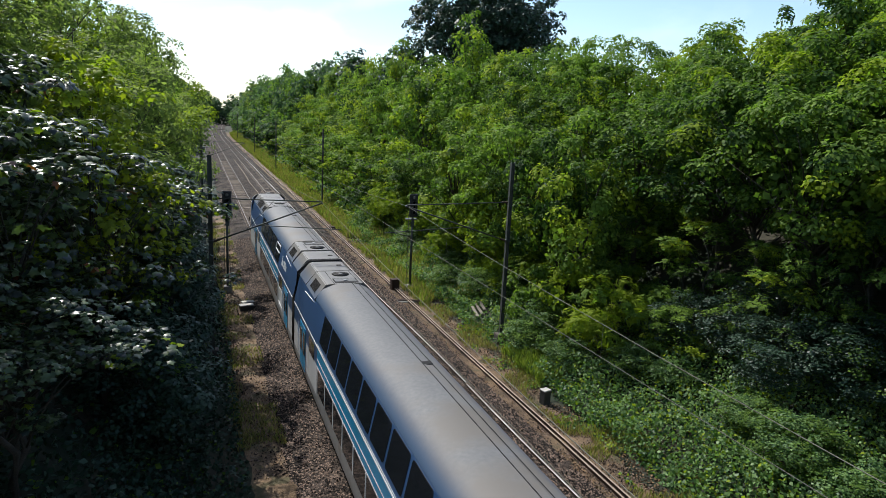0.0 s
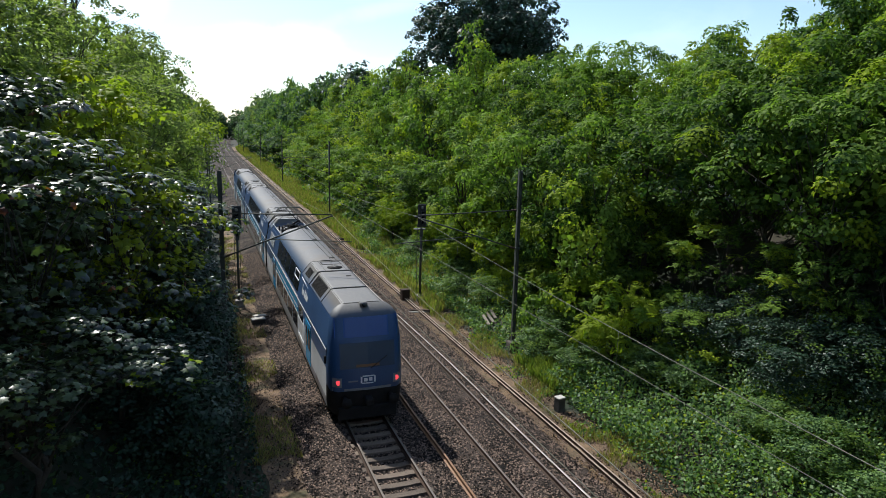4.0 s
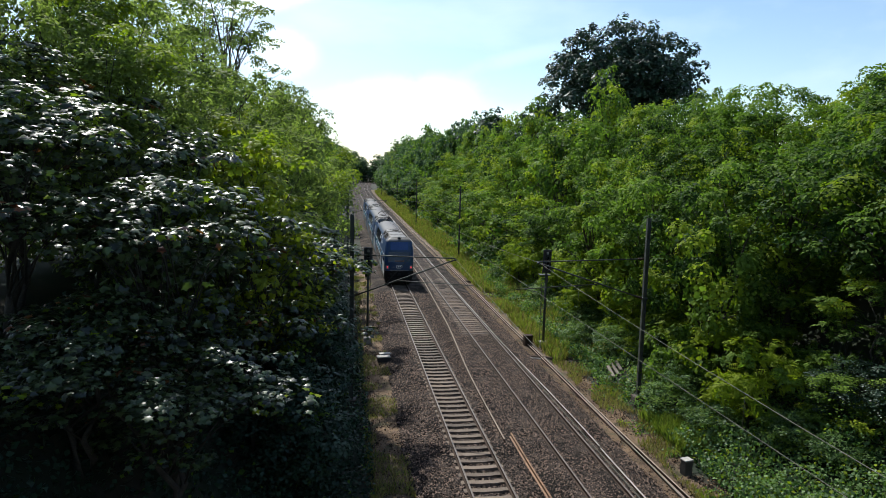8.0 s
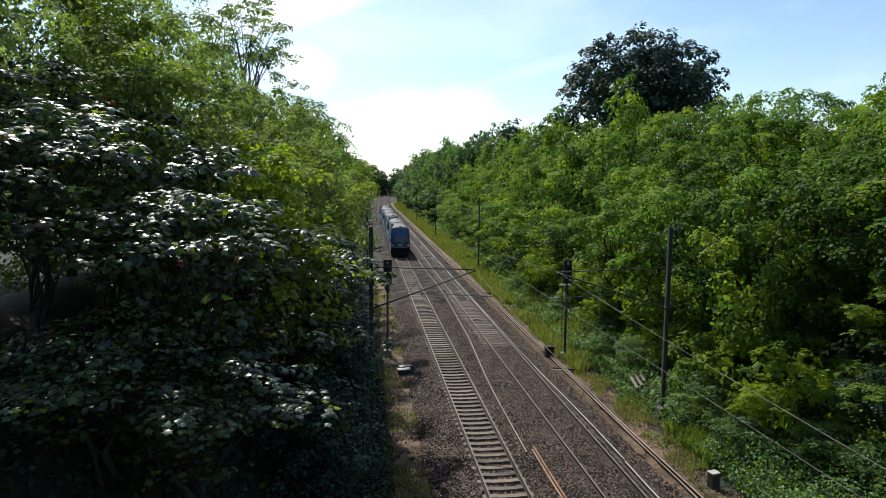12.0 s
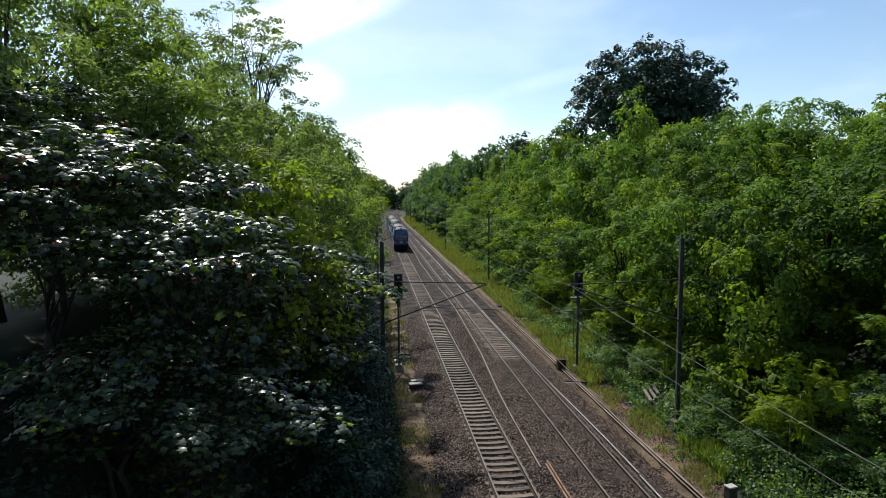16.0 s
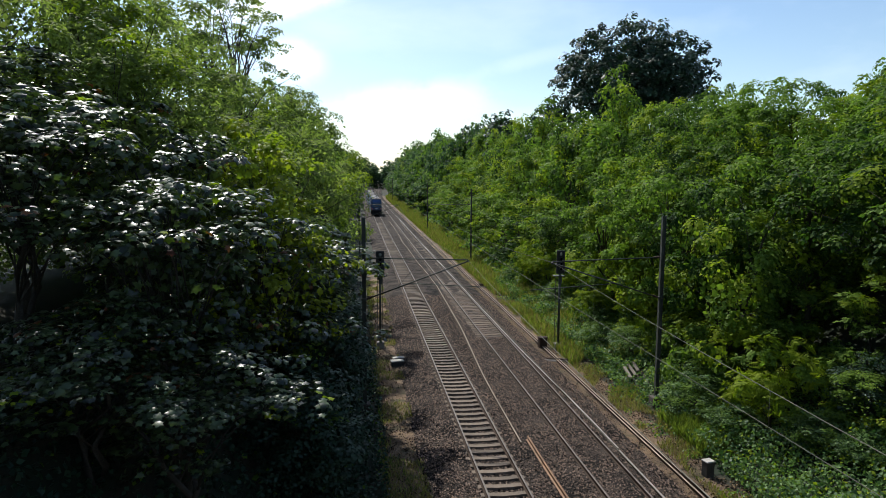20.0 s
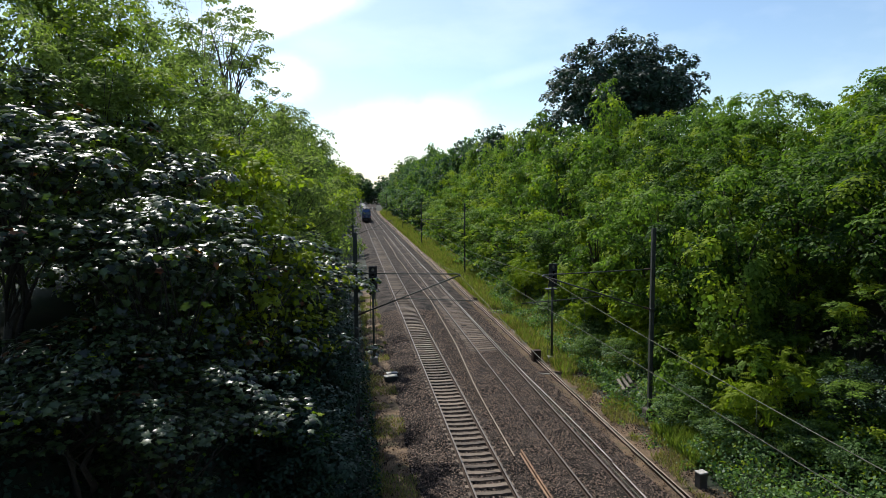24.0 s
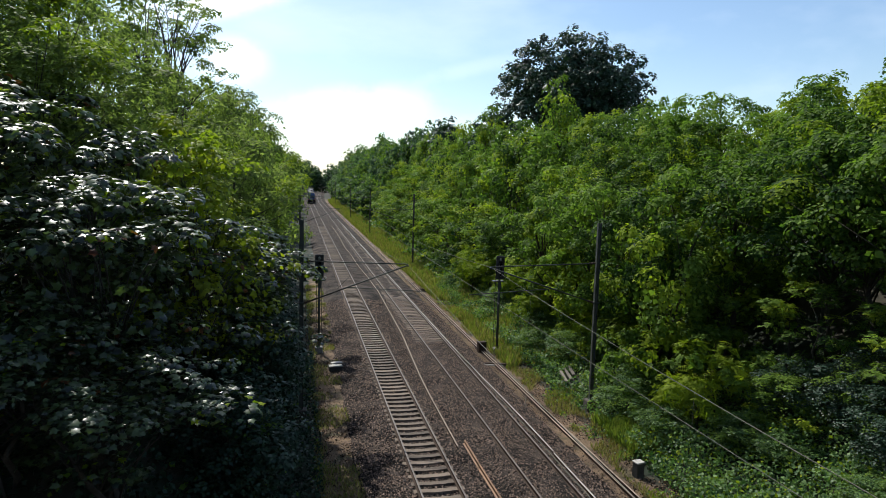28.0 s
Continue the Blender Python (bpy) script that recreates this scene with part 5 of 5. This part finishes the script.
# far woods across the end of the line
woods = [make_tree("distant_tree", 70 + k, 17.0, 6.0, 70, 12, "leaf", 1.7, [LEAF_FAR_HAZY], "dark distant tree closing the view, leaves paled for haze", low=0.02, group="far woods", tuft=2.0, trunk_r=0.3, core=150) for k in range(3)]
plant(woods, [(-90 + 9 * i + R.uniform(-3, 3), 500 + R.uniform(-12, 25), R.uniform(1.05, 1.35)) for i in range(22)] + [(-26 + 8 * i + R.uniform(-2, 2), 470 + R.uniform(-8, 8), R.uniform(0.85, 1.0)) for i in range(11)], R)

# a bright young tree at the hollow's edge
lit = make_tree("shrub", 175, 4.2, 1.5, 60, 16, "spray", 0.34, [LEAF_LIME, LEAF_LOCUST], "bright yellow-green young bush at the hollow's edge", "shrub", low=0.05, group="shrubs", shares=[0.7, 0.3], tuft=0.45, trunk_r=0.05, limbs=4, core=30, boughs=15, bough=0.5)
plant([lit], [(14.2, 27.5, 1.0), (13.6, 33.5, 0.8), (13.2, 41.0, 0.9), (12.8, 37.0, 0.9), (12.6, 46.0, 0.85), (13.0, 52.0, 0.95), (12.4, 58.0, 0.9), (13.4, 30.5, 0.75), (12.3, 65.0, 0.95)], R, 0.95, 1.1)
R2 = random.Random(77)
plant([lit], [(12.4, 25.0, 1.05), (11.6, 61.0, 1.1), (11.9, 63.4, 1.15)], R2, 0.95, 1.1)
# the hollow's shade is put into the dark leaf colour of these shrubs
hollow = [make_tree("shrub", 177 + k, 5.2, 2.1, 120, 70, "leaf", 0.13, [LEAF_OAK_SHADE, LEAF_LOCUST], "shrub in the hollow, its leaves darkened for shade", "shrub", low=0.02, group="shrubs", shares=[0.9, 0.1], tuft=0.6, trunk_r=0.06, limbs=3, core=400, stems=3) for k in range(2)]
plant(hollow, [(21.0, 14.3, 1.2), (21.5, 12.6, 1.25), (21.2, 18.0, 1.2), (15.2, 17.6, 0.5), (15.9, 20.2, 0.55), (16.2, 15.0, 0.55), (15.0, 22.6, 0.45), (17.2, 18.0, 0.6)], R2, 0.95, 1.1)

# the big oak behind the right bank, and its neighbours
oak = make_tree("oak_tree", 5, 26.2, 10.4, 720, 44, "leaf", 0.46, [LEAF_OAK_SHADE], "tall dark-green oak standing above the bank", low=0.4, tuft=1.05, trunk_r=0.55, limbs=10, taper=0.0, core=2600, boughs=240, bough=0.9, thick=1.3, rise=0.6)
oak.matrix_basis = scaled(36.0, 95, 40, 1.05, 1.04)
small = [make_tree("oak_tree", 90 + k, 16.0, 4.2, 130, 18, "leaf", 0.7, [LEAF_OAK_SHADE, LEAF_FAR_HAZY], "dark-green young oak behind the bank", low=0.2, tuft=1.0, trunk_r=0.25, group="young oaks", shares=[0.7, 0.3], limbs=3, core=300) for k in range(2)]
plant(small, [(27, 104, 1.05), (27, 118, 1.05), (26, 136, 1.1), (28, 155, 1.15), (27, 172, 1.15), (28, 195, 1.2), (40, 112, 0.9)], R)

# maples close to the camera, and taller locusts behind them
MAPLE_LABEL = "sycamore maple with large glossy dark-green leaves"
maple = [make_tree("maple_tree", 110 + k, 10.0, 3.0, 112, 24, "maple", 0.20, [LEAF_MAPLE, LEAF_LIME, LEAF_RED], MAPLE_LABEL, low=0.40, tuft=0.62, trunk_r=0.11, group="maples beside the bridge", shares=[0.935, 0.04, 0.025], flat=0.42, stems=2, limbs=6, core=380, calm=0.3, boughs=28, bough=0.78, top_heavy=0.4, taper=0.1, rise=0.1) for k in range(3)]


def topped(spots, size):
    """Spots with the height, in metres above the rail, that each crown reaches."""
    return [(x, y, (top - land(x, y)) / size) for x, y, top in spots]


plant(maple, topped([(-12.2, 14.6, 9.8), (-9.2, 15.8, 7.8), (-8.4, 19.6, 10.8), (-10.9, 20.0, 13.2), (-15.0, 14.0, 13.4), (-8.7, 24.0, 11.2), (-14.6, 20.0, 14.8), (-9.6, 17.2, 11.0), (-13.0, 17.0, 13.2), (-17.0, 19.0, 15.0), (-8.3, 22.6, 10.0)], 10.0), R, 0.97, 1.03)
plant(maple, topped([(-11.0, 15.0, 8.8), (-7.5, 31.2, 9.6), (-7.2, 29.0, 8.2), (-7.5, 27.0, 8.6)], 10.0), R2, 0.97, 1.03)
bright = make_tree("maple_tree", 123, 10.0, 2.0, 84, 20, "maple", 0.20, [LEAF_YELLOW, LEAF_LIME], "young maple with bright yellow-green leaves", low=0.4, tuft=0.55, trunk_r=0.08, group="young maples", shares=[0.75, 0.25], flat=0.6, limbs=4, core=60, calm=0.3, boughs=21, bough=0.55, top_heavy=0.8)
plant([bright], topped([(-8.3, 22.3, 12.6), (-8.4, 28.0, 10.8), (-7.9, 25.2, 9.6)], 10.0), R, 1.0, 1.02)
# shrubs in the dark oak colour, to paint in the shade under the trees
plant([make_tree("shrub", 180, 6.0, 1.9, 110, 52, "leaf", 0.17, [LEAF_OAK_SHADE, LEAF_LOCUST], "broad-leaved shrub under the trees, leaves darkened for shade", "shrub", low=0.02, group="shrubs", shares=[0.95, 0.05], tuft=0.6, trunk_r=0.06, limbs=3, core=400, stems=3)],
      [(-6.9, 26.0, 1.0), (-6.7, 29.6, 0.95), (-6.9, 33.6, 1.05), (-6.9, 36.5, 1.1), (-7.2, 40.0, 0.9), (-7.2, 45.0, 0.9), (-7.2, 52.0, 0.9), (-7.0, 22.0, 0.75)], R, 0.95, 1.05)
leftnear = [make_tree("locust_tree", 130 + k, 12.5, 3.5, 110, 120, "leaf", 0.16, [LEAF_PALE, LEAF_LIME], "black locust with pale feathery leaves above the maples", low=0.05, group=G, shares=[0.93, 0.07], tuft=0.75, limbs=6, core=400, boughs=36, bough=0.85) for k in range(3)]
plant(leftnear, topped([(-10.4, 30.0, 15.6), (-10.6, 26.0, 15.2), (-9.4, 32.6, 15.6), (-8.5, 35.8, 15.6), (-9.0, 43.0, 16.5), (-9.0, 50.0, 17.0), (-9.0, 57.0, 17.6), (-13.4, 27.0, 19.0), (-13.8, 35.0, 19.4), (-13.5, 44.0, 18.4),
                        (-13.0, 53.0, 18.6), (-17.0, 22.0, 21.0), (-18.0, 32.0, 23.0), (-15.2, 31.0, 20.6), (-16.2, 26.5, 21.0), (-17.2, 37.0, 23.0), (-20.5, 27.0, 23.0), (-13.2, 23.0, 16.8)], 12.5), R, 0.97, 1.03)


# tall thin-crowned trees on the skyline
thin = [make_tree("thin_tree", 190 + k, 18.5, 3.3, 96, 42, "leaf", 0.19, [LEAF_PALE], "tall thin-crowned tree against the sky", low=0.35, group="thin-crowned trees", tuft=0.60, trunk_r=0.17, limbs=12, flat=0.32, boughs=24, bough=0.8, thick=0.9, stems=2, rise=0.12, attach=0.85) for k in range(2)]
plant(thin, [(-12.6, 45.0, 1.0), (-14.6, 46.5, 1.0), (-13.6, 50.0, 0.95), (19.5, 330.0, 1.25), (17.0, 300.0, 1.1)], R, 0.95, 1.05)
# trees behind the bridge
plant([make_tree("locust_tree", 200, 11.0, 3.6, 70, 12, "leaf", 0.8, [LEAF_LOCUST], LOCUST_LABEL, low=0.05, group=G, tuft=1.1, limbs=2, core=250)],
      [(-12, -12, 1.1), (-16, -16, 1.2), (-10, -20, 1.0), (16, -12, 1.1), (20, -16, 1.2), (-20, -8, 1.2), (26, -10, 1.2), (-24, 2, 1.1), (-22, 8, 1.1)], R)


# undergrowth and grass
CLEAR = ((10.4, 34.3, 0.62, 0.85), (9.75, 30.2, 0.55, 0.7), (8.2, 22.7, 0.35, 0.5), (7.25, 41.8, 0.5, 0.6))   # bare spots round the dumped sleepers, the mast foot and the boxes


def ground_cover(name, label, category, x0, x1, y0, y1, n, size, shape, mats, seed, lift=0.3, shares=None, patch=0.35, thresh=-0.2, upright=0.0):
    rng = np.random.default_rng(seed)
    xs, ys = rng.uniform(x0, x1, n), y0 + (y1 - y0) * rng.uniform(0, 1, n) ** 1.3
    keep, zs = [], []
    for x, y in zip(xs, ys):
        q = noise.noise(Vector((x * patch, y * patch, seed)))
        if any(abs(x - cx) < rx and abs(y - cy) < ry for cx, cy, rx, ry in CLEAR):
            continue
        if q < thresh:
            continue
        keep.append((x + bend(y), y, land(x + bend(y), y) + max(0.02, lift * (0.55 + 0.9 * q) * rng.uniform(0.1, 1.0))))
    pos = np.array(keep)
    m = len(pos)
    up = rng.normal(size=(m, 3)) * 0.75 + np.array([-0.25, 0, 0.8])
    tip = None
    if upright:
        up = rng.normal(size=(m, 3)) * np.array([1, 1, 0.1])
        tip = np.tile(np.array([0, 0, upright]), (m, 1))
        pos[:, 2] = [land(x, y) for x, y in pos[:, :2]]
    s = size * rng.uniform(0.6, 1.3, m) * (1 + 0.006 * np.maximum(0, pos[:, 1] - 30))
    fm = rng.choice(len(mats), size=m, p=shares) if len(mats) > 1 else None
    o = part(name, leaves(name, pos, up, s, shape, mats, rng, fm, tip))
    tagged(o, label, category, kind="stuff")


ground_cover("brambles", "dense mat of brambles and nettles on the lower slope", "undergrowth", 9.1, 17.0, 3, 70, 140000, 0.142, "leaf", [LEAF_BRAMBLE, LEAF_LIME], 1, 1.25, [0.88, 0.12], 0.5, -2.0)
ground_cover("undergrowth", "shaded leafy undergrowth below the locusts", "undergrowth", 14.5, 24.0, 30, 66, 22000, 0.26, "leaf", [LEAF_BRAMBLE, LEAF_LOCUST], 7, 1.3, [0.4, 0.6], 0.3, -2.0)
ground_cover("brambles", "bushy undergrowth along the far slope", "undergrowth", 10.3, 15.0, 70, 330, 30000, 0.30, "leaf", [LEAF_BRAMBLE, LEAF_LIME], 2, 1.1, [0.7, 0.3], 0.2, -0.5)
ground_cover("grass", "tuft of bright green grass by the mast", "grass", 9.1, 10.7, 24.6, 28.6, 6000, 0.55, "blade", [GRASS], 8, 0.3, None, 0.5, -0.5, 1.0)
ground_cover("grass", "tall light-green grass on the verge", "grass", 7.9, 11.5, 38, 300, 60000, 0.55, "blade", [GRASS, DRY_GRASS], 3, 0.3, [0.58, 0.42], 0.3, -0.25, 1.0)
ground_cover("dry_grass", "sparse dry grass beside the spare rails", "grass", 7.7, 10.4, 8, 60, 30000, 0.26, "blade", [DRY_GRASS, GRASS], 4, 0.3, [0.75, 0.25], 0.5, -0.05, 1.0)
ground_cover("dry_grass", "sparse dry grass beside the path", "grass", -4.2, -2.5, 22, 70, 12000, 0.20, "blade", [DRY_GRASS, GRASS], 5, 0.3, [0.6, 0.4], 0.5, -0.1, 1.0)
# shade below the maples painted in with the dark oak colour
ground_cover("undergrowth", "leafy undergrowth below the maples, leaves darkened for shade", "undergrowth", -14.0, -5.2, 8, 60, 24000, 0.20, "leaf", [LEAF_OAK_SHADE, LEAF_LOCUST], 6, 0.9, [0.93, 0.07], 0.3, -2.0)


# same dark leaf colour, as shade along the maples' edge
ground_cover("undergrowth", "low leaves under the edge of the maples, darkened for shade", "undergrowth", -8.0, -4.0, 12, 42, 12000, 0.15, "leaf", [LEAF_OAK_SHADE, LEAF_LOCUST], 9, 0.5, [0.92, 0.08], 0.4, -2.0)


LITTER = material("dead_leaf", (0.030, 0.018, 0.010), (0.24, 0.155, 0.085), 1.0, 0.85, island=1.4, fine=6.0, spec=0.1)
ground_cover("litter", "brown dead leaves and twigs strewn on the verge", "litter", 6.3, 9.6, 14, 75, 26000, 0.085, "leaf", [LITTER], 11, 0.06, None, 0.5, -0.35)
ground_cover("litter", "brown dead leaves strewn along the path", "litter", -4.4, -2.3, 22, 70, 11000, 0.075, "leaf", [LITTER], 12, 0.05, None, 0.5, -0.35)
ground_cover("weeds", "low green weeds at the edge of the verge", "weeds", 7.9, 9.8, 16, 60, 7000, 0.12, "leaf", [LEAF_BRAMBLE, LEAF_LIME], 13, 0.3, [0.6, 0.4], 0.6, 0.08)


def bed_height(x):
    for (x0, z0), (x1, z1) in zip(BED, BED[1:]):
        if x0 <= x <= x1:
            return z0 + (z1 - z0) * (x - x0) / (x1 - x0)
    return -0.6


def make_stones():
    rng = np.random.default_rng(12)
    n = 70000
    xs, ys = rng.uniform(-2.7, 6.8, n), 14 + 46 * rng.uniform(0, 1, n) ** 1.25
    zs = np.array([bed_height(x) for x in xs])
    keep = np.ones(n, bool)
    for tx in TRACKS:
        for s in (-0.7535, 0.7535):
            keep &= np.abs(xs - tx - s) > 0.10
    on_sleeper = (np.abs(xs - TRACKS[0]) < 0.98) & (np.abs(((ys - 8) / 0.6 + 0.5) % 1.0 - 0.5) < 0.20)
    keep &= ~on_sleeper
    keep &= ~((np.abs(xs - TRACKS[1]) < 0.98) & (ys > 43.7) & (np.abs(((ys - 8) / 0.6 + 0.5) % 1.0 - 0.5) < 0.24))
    pos = np.stack([xs, ys, zs + 0.005], 1)[keep]
    m = len(pos)
    o = part("ballast_stones", leaves("ballast_stones", pos, 0.45 * rng.normal(size=(m, 3)) + np.array([0, 0, 1.0]), rng.uniform(0.05, 0.11, m), "stone", [STONE], rng))
    tagged(o, "loose crushed ballast stones, brown and grey", "ballast", kind="stuff")


make_stones()


def make_gravel(x0, x1, y0, y1, n, seed, label):
    rng = np.random.default_rng(seed)
    pos = np.stack([rng.uniform(x0, x1, n), y0 + (y1 - y0) * rng.uniform(0, 1, n) ** 1.3, np.full(n, -0.5)], 1)
    o = part("gravel", leaves("gravel", pos, 0.45 * rng.normal(size=(n, 3)) + np.array([0, 0, 1.0]), rng.uniform(0.03, 0.09, n), "stone", [STONE], rng))
    tagged(o, label, "gravel", kind="stuff")


make_gravel(6.5, 8.7, 16, 60, 9000, 31, "loose brown gravel on the verge")
make_gravel(-3.8, -2.4, 20, 60, 4000, 32, "loose brown gravel on the path")

# ---- what moves ----
TRAIN = [(0.0, -23.1), (1.0, -11.15), (2.0, 0.7), (2.5, 6.4), (4.5, 28.5), (5.0, 33.7), (6.0, 43.8), (8.0, 62.6), (11.0, 88.0), (13.5, 107.5), (16.0, 129.0), (18.0, 150.0),
         (21.0, 183.0), (24.0, 215.0), (26.0, 240.0), (28.0, 268.0)]


def motions():
    for car, off in ((car_rear, 0.0), (car_mid, CAR), (car_front, 2 * CAR)):
        rows = []
        for t, y in TRAIN:
            a, b = y + off + 3.4, y + off + CAR - 3.9
            turn = -math.degrees(math.atan2(bend(b) - bend(a), b - a))
            rows.append((t, pose(TRACKS[0] + bend(a) + math.tan(radians(turn)) * 3.4, y + off, 0, 0, 0, turn)))
        walk(car, rows)


motions()
